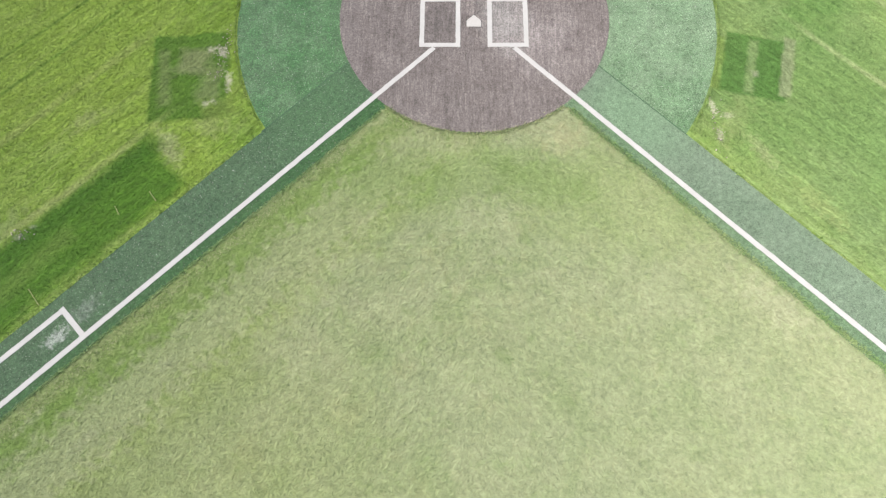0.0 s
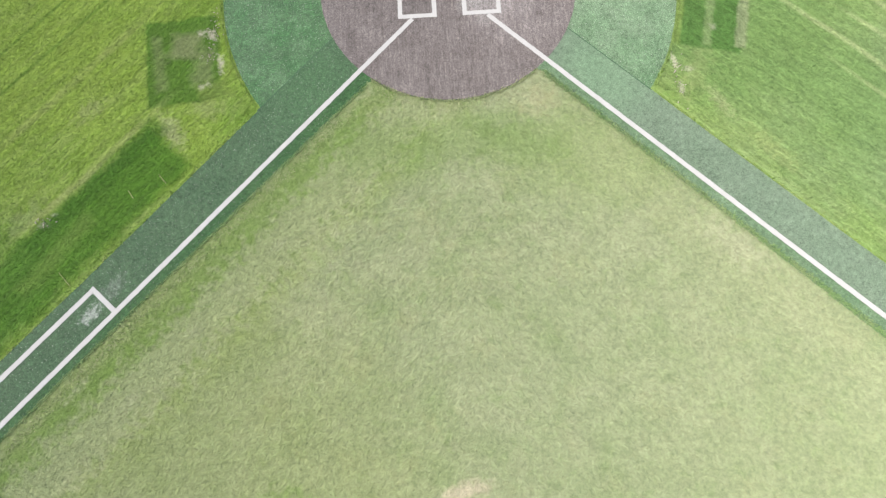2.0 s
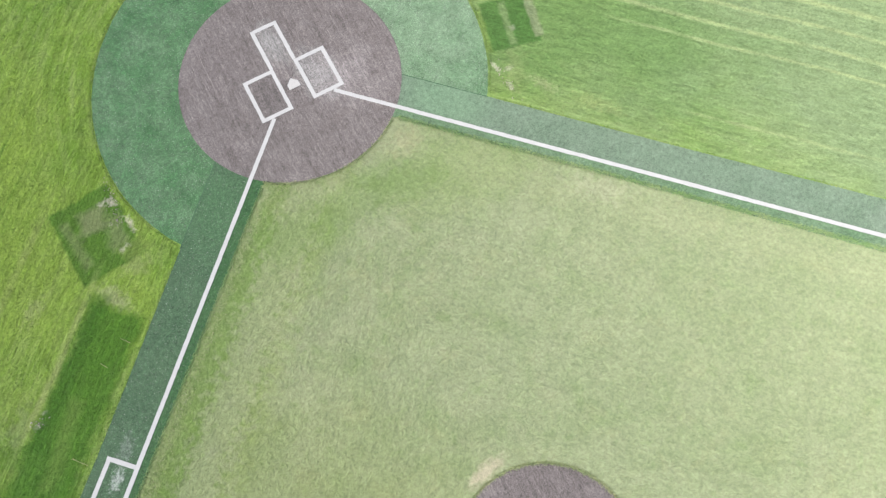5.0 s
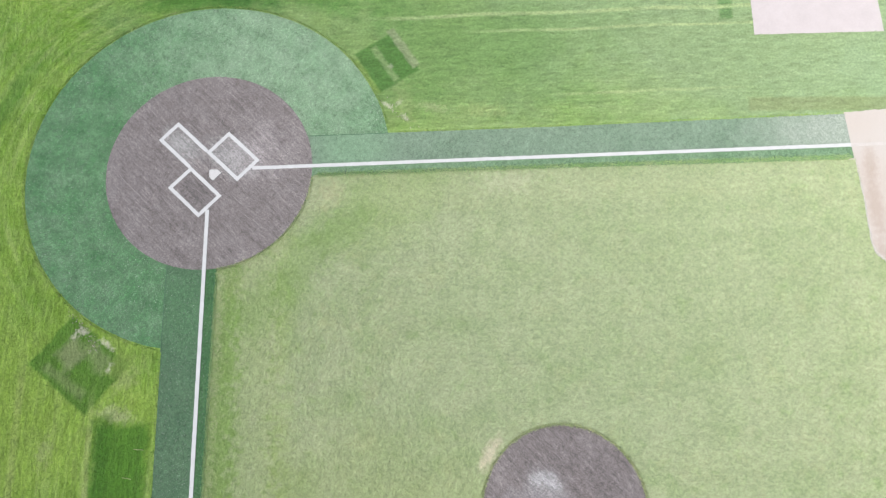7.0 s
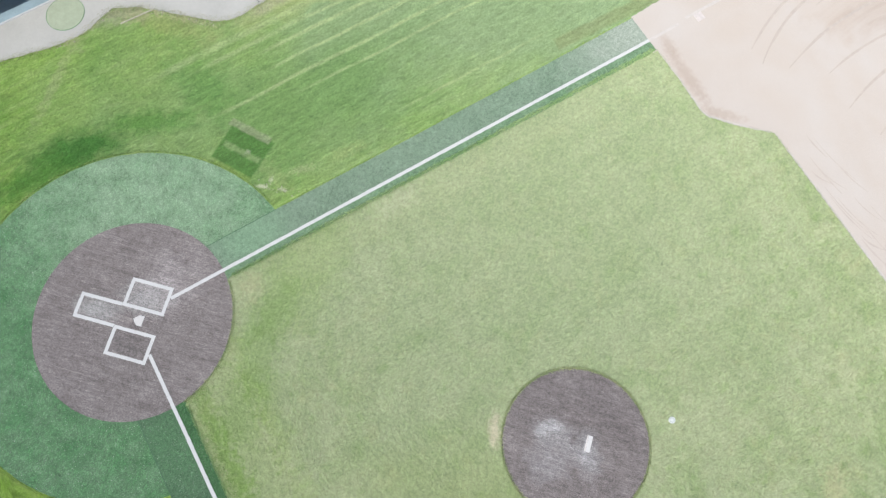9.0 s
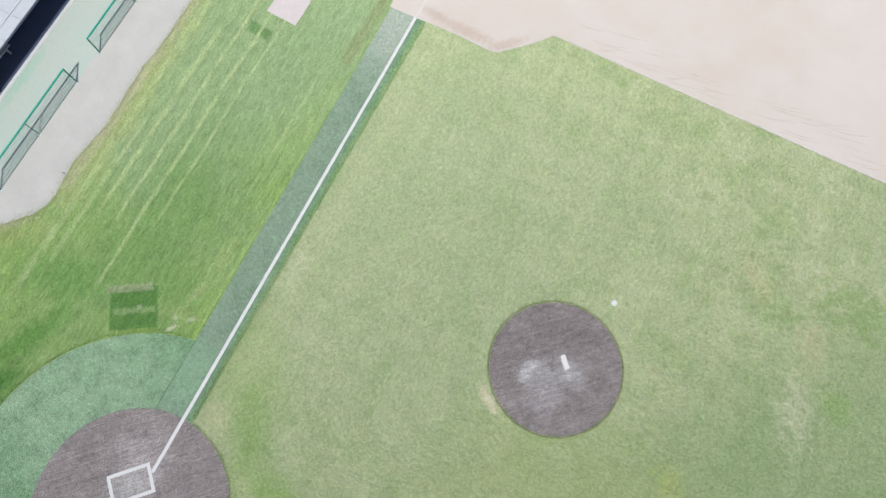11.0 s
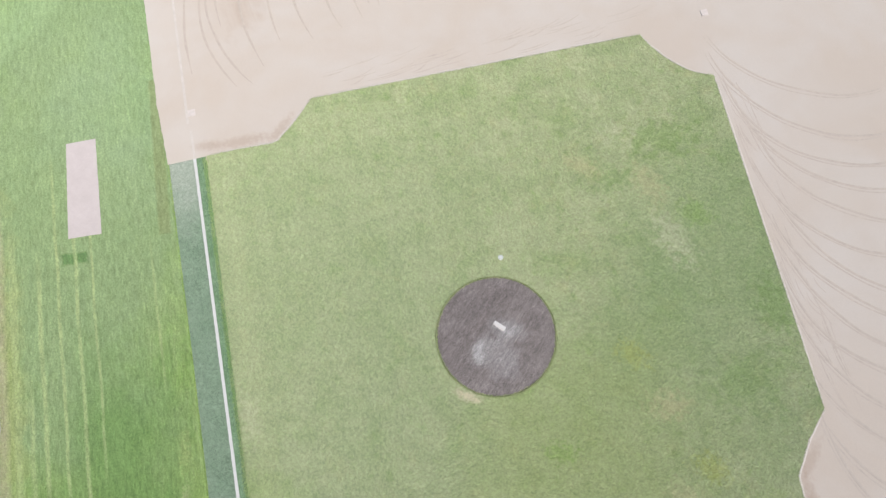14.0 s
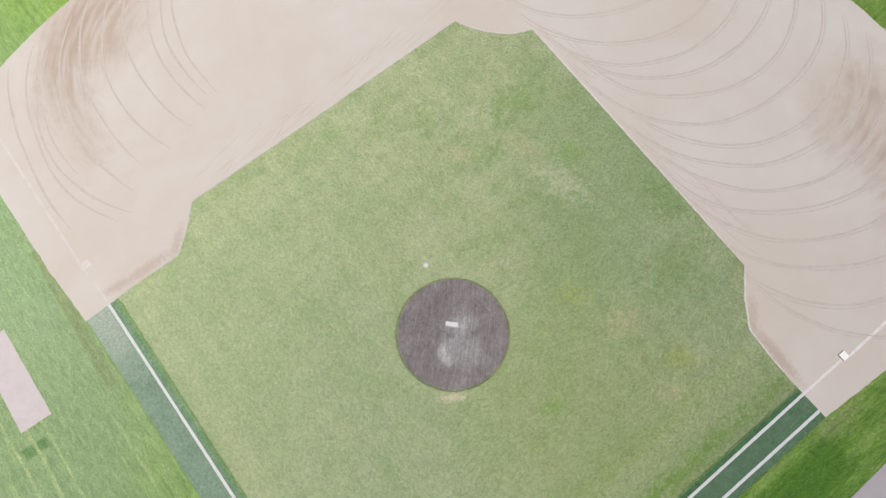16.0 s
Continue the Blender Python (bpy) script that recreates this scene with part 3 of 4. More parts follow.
def ragged(pts, step, amp, freq=3.0, closed=True):
    """The outline cut into short steps, each moved a little by noise."""
    out = []
    n = len(pts)
    for i in range(n if closed else n - 1):
        a, b = Vector(pts[i][:2]), Vector(pts[(i + 1) % n][:2])
        cut = max(1, int((b - a).length / step))
        for k in range(cut):
            p = a.lerp(b, k / cut)
            out.append((p.x + amp * (wobble(p.x, p.y, freq, 1) + 0.6 * wobble(p.x, p.y, freq * 4, 5)),
                        p.y + amp * (wobble(p.x, p.y, freq, 9) + 0.6 * wobble(p.x, p.y, freq * 4, 3))))
    return out


def slab(pts, z0, z1):
    """A flat sheet over an outline, with sides down to z0."""
    bm = bmesh.new()
    top = [bm.verts.new((x, y, z1)) for x, y in pts]
    low = [bm.verts.new((x, y, z0)) for x, y in pts]
    f = bm.faces.new(top)
    for i in range(len(pts)):
        j = (i + 1) % len(pts)
        bm.faces.new((top[i], low[i], low[j], top[j]))
    f.normal_update()
    if f.normal.z < 0:
        bmesh.ops.reverse_faces(bm, faces=bm.faces[:])
    bmesh.ops.triangulate(bm, faces=[f])
    return bm


def circle(cx, cy, r, n=160, a0=0.0, a1=360.0):
    full = abs(a1 - a0) >= 360
    return [(cx + r * math.cos(radians(a0 + (a1 - a0) * i / (n if full else n - 1))), cy + r * math.sin(radians(a0 + (a1 - a0) * i / (n if full else n - 1)))) for i in range(n)]


def band(a, b, width, z0, z1, step=0.12, amp=0.010):
    """A painted line from a to b."""
    a, b = Vector(a), Vector(b)
    d = (b - a).normalized()
    n = Vector((-d.y, d.x)) * width / 2
    return slab(ragged([a + n, a - n, b - n, b + n], step, amp, 6.0), z0, z1)


def box(bm, lo, hi, m=None, soft=0.0):
    vs = [Vector((x, y, z)) for x in (lo[0], hi[0]) for y in (lo[1], hi[1]) for z in (lo[2], hi[2])]
    vs = [bm.verts.new(m @ v if m else v) for v in vs]
    fs = [bm.faces.new([vs[i] for i in q]) for q in ((0, 1, 3, 2), (4, 6, 7, 5), (0, 4, 5, 1), (2, 3, 7, 6), (0, 2, 6, 4), (1, 5, 7, 3))]
    if soft:
        bmesh.ops.bevel(bm, geom=list({e for f in fs for e in f.edges}), offset=soft, segments=2, affect="EDGES")
    return bm


def rod(bm, a, b, r, sides=10):
    a, b = Vector(a), Vector(b)
    q = (b - a).to_track_quat("Z", "Y").to_matrix().to_4x4()
    rings = []
    for p in (a, b):
        rings.append([bm.verts.new(Matrix.Translation(p) @ q @ Vector((r * math.cos(6.2832 * i / sides), r * math.sin(6.2832 * i / sides), 0))) for i in range(sides)])
    for i in range(sides):
        j = (i + 1) % sides
        bm.faces.new((rings[0][i], rings[0][j], rings[1][j], rings[1][i]))
    bm.faces.new(rings[0][::-1])
    bm.faces.new(rings[1])
    return bm


def inside(px, py, poly):
    """Which of many points lie in an outline."""
    ok = np.zeros(len(px), bool)
    q = np.array(poly)
    x0, y0 = q[-1]
    for x1, y1 in q:
        if y0 != y1:
            ok ^= ((y1 > py) != (y0 > py)) & (px < (x0 - x1) * (py - y1) / (y0 - y1) + x1)
        x0, y0 = x1, y1
    return ok


R2 = math.sqrt(0.5)


def third(s, o, z=0.0):
    """A place s along the third-base line and o outside it."""
    return (-(s + o) * R2, (s - o) * R2, z)


def first(s, o, z=0.0):
    return ((s + o) * R2, (s - o) * R2, z)


# ---- outlines of the field ----
SCALLOP = [(-1.70, 36.06), (-1.35, 35.90), (-0.85, 35.72), (-0.22, 35.58), (0.5, 35.46), (1.41, 35.46), (2.1, 35.62), (2.71, 35.90)]
CUT = [(-17.25, 18.12), (-16.1, 19.25), (-14.8, 20.45), (-14.6, 20.8), (-14.5, 22.2), (-14.56, 23.66)] + SCALLOP + [(14.32, 23.08), (14.28, 21.4), (14.5, 19.8), (15.5, 18.55), (16.72, 17.2)]
HOME = (0.0, -0.02)
RING = (-0.04, -0.1)
GRASS_IN = [(16.72, 17.2), (10.27, 10.75), (2.60, 3.30)] + circle(*HOME, 4.03, 40, 52.5, 128.5) + [(-2.66, 3.22), (-17.25, 18.12)] + CUT[1:-1]
RADIUS = 30.05
ARC = (-0.6, 18.0)
MOUND = (0.11, 18.07)

# ---- ground ----
bm = bmesh.new()
rings = [0.5, 12, 30, 60, 120, 300, 800, 2500]
prev = None
for r in rings:
    ring = [bm.verts.new((r * math.cos(math.tau * i / 48), 15 + r * math.sin(math.tau * i / 48), 0.0)) for i in range(48)]
    if prev:
        for i in range(48):
            bm.faces.new((prev[i], ring[i], ring[(i + 1) % 48], prev[(i + 1) % 48]))
    else:
        bm.faces.new(ring)
    prev = ring
solo("ground", bm, M_GROUND, "mown natural grass with mowing stripes around the ball field", "lawn", kind="structure")

# infield clay
clay = [first(23.98, 1.38)[:2], first(27.9, 1.65)[:2], first(34.0, 1.75)[:2], first(38.3, 1.8)[:2]] + circle(*ARC, RADIUS, 120, 16.0, 162.5) + [third(38.8, 1.72)[:2], third(34.2, 1.65)[:2], third(28.5, 1.6)[:2], third(24.95, 1.38)[:2]]
clay += [third(24.95, -0.5)[:2], (-14, 17), (0, 30), (14, 17), first(23.98, -0.5)[:2]]
solo("infield_clay", slab(ragged(clay, 0.15, 0.035, 2.5), -0.02, 0.008), M_DIRT, "pale pinkish raked clay of the base paths", "clay", kind="structure")

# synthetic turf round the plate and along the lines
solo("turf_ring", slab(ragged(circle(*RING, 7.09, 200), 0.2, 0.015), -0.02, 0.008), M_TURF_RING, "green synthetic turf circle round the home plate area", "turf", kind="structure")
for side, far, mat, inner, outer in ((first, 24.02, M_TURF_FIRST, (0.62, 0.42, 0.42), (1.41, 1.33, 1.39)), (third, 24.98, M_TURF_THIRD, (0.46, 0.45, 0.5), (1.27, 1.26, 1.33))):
    pts = [side(3.2, -inner[0])[:2], side(14.0, -inner[1])[:2], side(far, -inner[2])[:2], side(far, outer[2])[:2], side(14.0, outer[1])[:2], side(3.6, outer[0])[:2]]
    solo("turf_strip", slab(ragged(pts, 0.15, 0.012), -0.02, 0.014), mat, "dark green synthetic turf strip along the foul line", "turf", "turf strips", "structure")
    edge = [side(3.72, -0.08)[:2], side(far, -0.08)[:2], side(far, -0.55)[:2], side(3.72, -0.62)[:2]]
    solo("turf_strip", slab(ragged(edge, 0.15, 0.010), -0.02, 0.0175), M_TURF_EDGE if side is first else M_TURF_EDGE_PALE, "narrow deep green turf strip inside the foul line", "turf", "turf strips", "structure")
solo("home_circle", slab(ragged(circle(*HOME, 4.0, 200), 0.2, 0.008), -0.02, 0.020), M_CLAY_TURF, "brown synthetic turf circle under the batter's boxes", "turf", kind="structure")
solo("infield_grass", slab(ragged(GRASS_IN, 0.07, 0.03, 4.0), -0.02, 0.024), M_INFIELD, "dry yellowish natural grass diamond of the infield", "lawn", kind="structure")

M_SEAM = plain("turf_seam", (0.03, 0.07, 0.035), 0.9, 0, 0.2, 8.0)
for side, o in ((first, 1.40), (third, 1.26)):
    solo("turf_seam", band(side(3.75, o)[:2], side(7.0, o)[:2], 0.025, 0.0, 0.0185, 0.1, 0.008), M_SEAM, "thin dark seam between two sheets of turf", "seam", "turf seams", "structure")

# pitcher's mound, a low dome
bm = bmesh.new()
prev = None
for k in range(25):
    r = 2.80 * k / 24
    ring = []
    for i in range(96):
        a = math.tau * i / 96
        x, y = MOUND[0] + r * math.cos(a), MOUND[1] + r * math.sin(a)
        h = 0.25 * min(1.0, max(0.0, (2.80 - math.hypot(x - MOUND[0], (y - MOUND[1] - 0.25) * (1.0 if y > 18.25 else 0.85))) / 2.0)) if k < 24 else 0.0
        ring.append(bm.verts.new((x + (0.012 * wobble(x, y, 5) if k == 24 else 0), y + (0.012 * wobble(x, y, 5, 4) if k == 24 else 0), 0.034 + h)))
    if prev:
        for i in range(96):
            bm.faces.new((prev[i], ring[i], ring[(i + 1) % 96], prev[(i + 1) % 96]))
    prev = ring
bmesh.ops.remove_doubles(bm, verts=bm.verts[:], dist=0.0005)
for f in bm.faces:
    f.smooth = True
solo("pitchers_mound", bm, M_MOUND_TURF, "low round mound covered in dark brown turf", "mound", kind="structure")

# pieces of darker sod laid into the lawn
SQUARES = [[(9.58, 0.66), (7.38, 0.66), (7.0, 2.04), (6.82, 2.9), (7.82, 3.3), (8.57, 3.63), (9.16, 3.76)], [(-7.25, 0.66), (-9.26, 0.78), (-8.8, 2.92), (-6.8, 2.45)]]
for pts in SQUARES + [
        [first(9.0, 1.6)[:2], first(9.6, 3.5)[:2], first(14.0, 3.65)[:2], first(17.0, 3.5)[:2], first(17.0, 1.6)[:2]],
        [third(21.35, 1.36)[:2], third(21.35, 1.98)[:2], third(30.0, 2.35)[:2], third(30.0, 1.68)[:2]],
        [(-20.1, 10.07), (-19.25, 10.93), (-18.80, 10.58), (-19.68, 9.74)],
        [(-5.58, -5.4), (-6.1, -4.7), (-6.8, -3.7), (-7.4, -4.1), (-7.0, -5.3), (-6.2, -5.9)]]:
    solo("sod_patch", slab(ragged(pts, 0.05, 0.06, 2.6), -0.02, 0.005), M_GROUND, "patch of darker, newer sod in the lawn", "sod", "sod patches", "structure")

# clay pads beside the base paths
for pts in ([(-20.36, 10.93), (-19.12, 12.03), (-22.82, 15.83), (-23.93, 14.78)], [(19.99, 11.3), (18.75, 12.4), (22.43, 16.2), (23.56, 15.15)]):
    solo("clay_pad", slab(ragged(pts, 0.1, 0.014, 3.0), -0.02, 0.012), M_CLAYPAD, "pale pink rectangular clay pad in the lawn", "pad", "clay pads", "structure")

# concrete apron in front of the dugout
apron = [(-6.6, -13.0), (-9.27, -10.13), (-10.6, -8.1), (-11.56, -7.05), (-12.5, -6.62), (-13.12, -6.28), (-13.5, -5.1), (-13.57, -3.3), (-13.66, -1.45), (-14.0, -0.72), (-15.6, 0.62), (-16.87, 2.32), (-19.06, 4.35), (-20.24, 5.72), (-23.2, 8.68), (-25.51, 9.25), (-28.12, 11.6), (-34.0, 17.3),
         (-44.0, 8.0), (-21.0, -21.0)]
solo("concrete_apron", slab(ragged(apron, 0.08, 0.06, 2.2), -0.02, 0.018), M_CONCRETE, "light grey concrete apron in front of the dugout", "concrete", kind="structure")
wash = [third(s, o)[:2] for s, o in ((8.9, 12.85), (22.8, 12.75), (22.9, 15.42), (8.9, 15.42))]
solo("apron_floor", slab(ragged(wash, 0.2, 0.03, 2.0), 0.0, 0.022), M_GREENWASH, "green-tinted concrete floor between railing and dugout", "concrete", kind="structure")


# ---- painted lines and plates ----
def line_set(name, label, lines, z, width=0.138, mat=None, category="line", group=""):
    e = thing(name, pose(0, 0, 0), label, category, group)
    for a, b in lines:
        part("line", band(a, b, width, z - 0.02, z), mat or M_PAINT, e)
    return e


def box_lines(x0, x1, y0, y1, w=0.138):
    h = w / 2
    return [((x0 + h, y0), (x0 + h, y1)), ((x1 - h, y0), (x1 - h, y1)), ((x0 + w, y0 + h), (x1 - w, y0 + h)), ((x0 + w, y1 - h), (x1 - w, y1 - h))]


line_set("batters_box", "white painted rectangle of a batter's box on brown turf", box_lines(0.40, 1.60, -0.63, 1.14), 0.025, group="batter's boxes")
line_set("batters_box", "white painted rectangle of a batter's box on brown turf", box_lines(-1.60, -0.40, -0.63, 1.14), 0.025, group="batter's boxes")
line_set("catchers_box", "white painted catcher's box behind the plate", [((0.45, -2.40), (0.45, -0.64)), ((-0.45, -2.40), (-0.45, -0.64)), ((-0.387, -2.34), (0.387, -2.34))], 0.025)
for side, far in ((first, 24.02), (third, 24.98)):
    e = line_set("foul_line", "straight white foul line painted on turf", [(side(1.65, 0)[:2], side(5.0, 0)[:2]), (side(5.0, 0)[:2], side(14.5, 0)[:2]), (side(14.5, 0)[:2], side(far, 0)[:2])], 0.025, group="foul lines")
    line_set("chalk_line", "scuffed chalk foul line running over clay", [(side(far, 0)[:2], side(26.62, 0.02)[:2]), (side(27.05, 0.12)[:2], side(47.0, 0.06)[:2])], 0.0125, 0.13, M_CHALK if side is first else M_LIP, group="chalk lines")
line_set("running_lane", "white three-foot running lane beside the foul line", [(first(13.83, 0.07)[:2], first(13.83, 1.02)[:2]), (first(13.89, 0.94)[:2], first(24.02, 0.99)[:2])], 0.025)

plate = thing("home_plate", pose(0, 0, 0.02), "white five-sided rubber home plate set in turf", "home plate")
out = [(0, 0), (0.216, 0.216), (0.216, 0.432), (-0.216, 0.432), (-0.216, 0.216)]
grow = lambda k: [((x) * k, (y - 0.23) * k + 0.23) for x, y in out]
part("bevelled_edge", slab(grow(1.06), -0.02, 0.004), M_BEVEL, plate, "black bevelled rim")
part("top_face", slab(grow(1.0), 0.0, 0.012), M_PLATE, plate)

rub = thing("pitching_rubber", pose(0.02, 18.52, 0.284, 0, 0, -2), "white rubber pitching slab on the mound", "pitching rubber")
bm = box(bmesh.new(), (-0.305, -0.076, -0.06), (0.305, 0.076, 0.018), soft=0.006)
part("slab", bm, M_RUBBER, rub)
bm = box(bmesh.new(), (-0.30, -0.135, -0.06), (0.30, -0.082, 0.006), soft=0.005)
part("front_board", bm, M_CHALK, rub, "scuffed pale front board")


def base(x, y, turn, label, rubber, high=0.03):
    e = thing("base", pose(x, y, 0.008, 0, 0, turn), label, "base", "bases")
    part("cushion", box(bmesh.new(), (-0.19, -0.19, 0.0), (0.19, 0.19, high), soft=high / 3), rubber, e)
    part("edge_band", box(bmesh.new(), (-0.197, -0.197, -0.01), (0.197, 0.197, 0.018), soft=0.006), M_CHALK, e, "dusty lower edge")
    return e


base(18.95, 19.02, 45, "square white base beside the foul line on clay", M_RUBBER, 0.045)
base(-19.45, 19.65, 45, "clay-dusted pale square base on pale clay", M_DUSTY)
base(0.63, 39.1, 45, "clay-dusted square base in the middle of the clay", M_DUSTY)

# round valve lid in the grass behind the mound
LID = (-1.66, 21.44)
lid = thing("valve_lid", pose(*LID, 0.03), "round pale plastic valve lid set in the grass", "lid")
part("cover", slab(circle(0, 0, 0.125, 32), -0.02, 0.03), M_LID, lid)
bm = bmesh.new()
a = circle(0, 0, 0.095, 32)
b = circle(0, 0, 0.07, 32)
va = [bm.verts.new((x, y, 0.034)) for x, y in a]
vb = [bm.verts.new((x, y, 0.034)) for x, y in b]
for i in range(32):
    bm.faces.new((va[i], va[(i + 1) % 32], vb[(i + 1) % 32], vb[i]))
part("groove", bm, M_LID_RING, lid, "grey ring groove")

# drag marks raked into the clay: low ridges along wide bends
def ridge(bm, pts, w, h, z):
    prev = None
    for i, p in enumerate(pts):
        q = pts[min(i + 1, len(pts) - 1)]
        o = pts[max(i - 1, 0)]
        d = (Vector(q) - Vector(o)).normalized()
        n = Vector((-d.y, d.x))
        k = 0.35 + 0.65 * min(1, i / 8, (len(pts) - 1 - i) / 8)
        k *= 0.75 + 0.5 * abs(wobble(p[0], p[1], 0.7, 2))
        row = [bm.verts.new((p[0] + n.x * w * e * k, p[1] + n.y * w * e * k, z + h * g * k)) for e, g in ((-1, 0.0), (-0.35, 1), (0.35, 0.9), (1, 0.0))]
        if prev:
            for j in range(3):
                bm.faces.new((prev[j], prev[j + 1], row[j + 1], row[j]))
        prev = row


def n_out(p, d):
    """Whether the side right of d points away from the grass."""
    return (p + Vector((d.y, -d.x)) - Vector((0, 22))).length > (p - Vector((d.y, -d.x)) - Vector((0, 22))).length


bm = bmesh.new()
damp = bmesh.new()
first_loops = [
    (4.6, 44.0, 7.0, -118, -35), (6.3, 42.7, 7.2, -128, -25), (7.9, 40.9, 6.6, -135, -10), (9.0, 40.4, 7.0, -128, -3), (10.5, 39.4, 7.1, -128, 10),
    (11.2, 38.6, 7.7, -128, 15), (12.8, 37.2, 7.4, -128, 12), (13.5, 36.4, 7.8, -130, 8), (14.4, 35.4, 8.0, -132, -5), (15.4, 34.1, 8.0, -134, -12),
    (16.4, 32.7, 8.0, -136, -22), (17.4, 31.2, 7.9, -138, -30), (18.6, 29.3, 7.7, -140, -40), (19.6, 27.5, 7.2, -142, -52),
]
third_loops = [
    (-11.8, 37.0, 9.7, -190, -112), (-12.7, 35.6, 9.8, -188, -112), (-12.6, 35.4, 11.2, -184, -118), (-14.5, 33.5, 10.1, -186, -108), (-16.8, 31.2, 8.5, -186, -95),
    (-10.2, 37.8, 10.0, -186, -118), (-7.3, 39.4, 11.9, -178, -128), (-11.6, 34.8, 16.1, -176, -124), (-13.4, 34.5, 12.6, -178, -128), (-15.4, 32.4, 10.8, -180, -105), (-9.0, 38.6, 10.6, -176, -125),
]
for cx, cy, r, a0, a1 in first_loops + third_loops:
    for dr, wide, high in ((0.0, 0.075, 0.0062), (0.17, 0.045, 0.0018)):
        if dr and cx < 0:
            continue
        rr = r + dr
        steps = int(abs(a1 - a0) * rr * 0.0175 / 0.22)
        pts = []
        for i in range(steps):
            a = radians(a0 + (a1 - a0) * i / steps)
            q = rr + 0.35 * wobble(i * 0.035, cx * 3.1, 1.0) + 0.06 * wobble(i * 0.11, cx + dr * 7, 1.0)
            pts.append((cx + q * math.cos(a), cy + q * math.sin(a)))
        good = inside(np.array([p[0] for p in pts]), np.array([p[1] for p in pts]), CUT + [(30, 10), (0, -20), (-30, 10)])
        pts = [p for p, g in zip(pts, good) if not g and math.hypot(p[0] - ARC[0], p[1] - ARC[1]) < RADIUS - 0.3]
        if len(pts) > 10:
            ridge(bm if cx > 0 else damp, pts, wide, high * (1.0 if cx > 0 else 0.6), 0.0092)
# faint rake strokes beside the grass
rake = random.Random(21)
for i in range(84):
    a, b = (Vector(CUT[5]), Vector(CUT[6])) if i % 2 else (Vector(CUT[13]), Vector(CUT[14]))
    p = a.lerp(b, rake.uniform(0.02, 0.95))
    d = (b - a).normalized()
    n = Vector((d.y, -d.x)) if n_out(p, d) else Vector((-d.y, d.x))
    p = p + n * rake.uniform(0.25, 1.6)
    w = rake.uniform(0.8, 2.6)
    sk = rake.uniform(0.1, 0.5)
    pts = [tuple(p + d * (w * k / 12) + n * (sk * (k / 12) ** 2)) for k in range(13)]
    ridge(bm, pts, rake.uniform(0.03, 0.06), rake.uniform(0.002, 0.0042), 0.0092)
lip = bmesh.new()
for run in (ragged(CUT[5:7], 0.2, 0.02, closed=False), ragged(CUT[13:15], 0.2, 0.02, closed=False), ragged(CUT[:6], 0.15, 0.02, closed=False), ragged(CUT[14:], 0.15, 0.02, closed=False), ragged(CUT[6:14], 0.15, 0.02, closed=False)):
    mid = Vector((0, 26))
    pts = [tuple(Vector(p) + (Vector(p) - mid).normalized() * 0.06) for p in run]
    ridge(lip, pts, 0.075, 0.012, 0.006)
solo("clay_lip", lip, M_LIP, "low pale lip of dry clay along the grass edge", "clay", kind="stuff")
solo("drag_marks", damp, M_RIDGE_DAMP, "curved damp brown drag marks raked into the clay", "marks", kind="stuff")
solo("drag_marks", bm, M_RIDGE, "curved drag marks raked into the pale clay", "marks", kind="stuff")

# ---- dugout side ----
def fence_panel(s0, s1, o, h):
    m = Matrix.Translation(third(s0, o, 0.018)) @ pose(0, 0, 0, 0, 0, 135)
    L = s1 - s0
    e = thing("railing_panel", m, "green steel railing panel with wire mesh on concrete", "railing", "railing panels")
    part("top_rail", rod(bmesh.new(), (-0.03, 0, h), (L + 0.03, 0, h), 0.042), M_GREEN, e, "bright green top rail")
    part("bottom_rail", rod(bmesh.new(), (0, 0, 0.06), (L, 0, 0.06), 0.014), M_WIRE, e)
    for x in (0.0, L / 2, L):
        p = part("post", rod(bmesh.new(), (x, 0, 0), (x, 0, h), 0.036 if x in (0.0, L) else 0.022), M_DARKGREEN, e, "dark green post")
        part("foot_plate", box(bmesh.new(), (x - 0.07, -0.07, 0), (x + 0.07, 0.07, 0.012)), M_STEEL, p)
    bm = bmesh.new()
    n = int(L / 0.085)
    for i in range(-int(h / 0.085), n + 1):
        for sgn in (1, -1):
            x0, x1 = i * 0.085, i * 0.085 + h
            a, b = max(x0, 0.0), min(x1, L)
            if b - a > 0.03:
                za, zb = (a - x0), (b - x0)
                if sgn < 0:
                    za, zb = h - za, h - zb
                rod(bm, (a, 0.004 * sgn, za), (b, 0.004 * sgn, zb), 0.0027, 3)
    part("wire_mesh", bm, M_WIRE, e, "woven wire mesh")
    return e


fence_panel(8.83, 14.83, 12.77, 1.15)
fence_panel(16.62, 22.70, 12.68, 1.15)


def tall_post(x, y, h, label, paint=None):
    e = thing("backstop_post", pose(x, y, 0.018), label, "post", "backstop posts")
    part("shaft", rod(bmesh.new(), (0, 0, 0), (0, 0, min(h, 2.9)), 0.055, 14), paint or M_DARKGREEN, e)
    if h > 2.9:
        part("net_pole", rod(bmesh.new(), (0, 0, 2.9), (0, 0, h), 0.04, 12), M_STEEL, e, "slimmer pale upper pole")
    part("collar", rod(bmesh.new(), (0, 0, 0), (0, 0, 0.10), 0.085, 14), M_DARKGREEN, e)
    part("cap", rod(bmesh.new(), (0, 0, h), (0, 0, h + 0.04), 0.062, 14), M_STEEL, e)
    return e


tall_post(-16.2, -4.29, 6.5, "tall dark green steel backstop post on concrete")
tall_post(16.24, -4.36, 6.5, "tall dark green steel backstop post by the lawn")
tall_post(-29.5, 9.42, 2.9, "bright green steel post beside the dugout entry", M_GREEN)


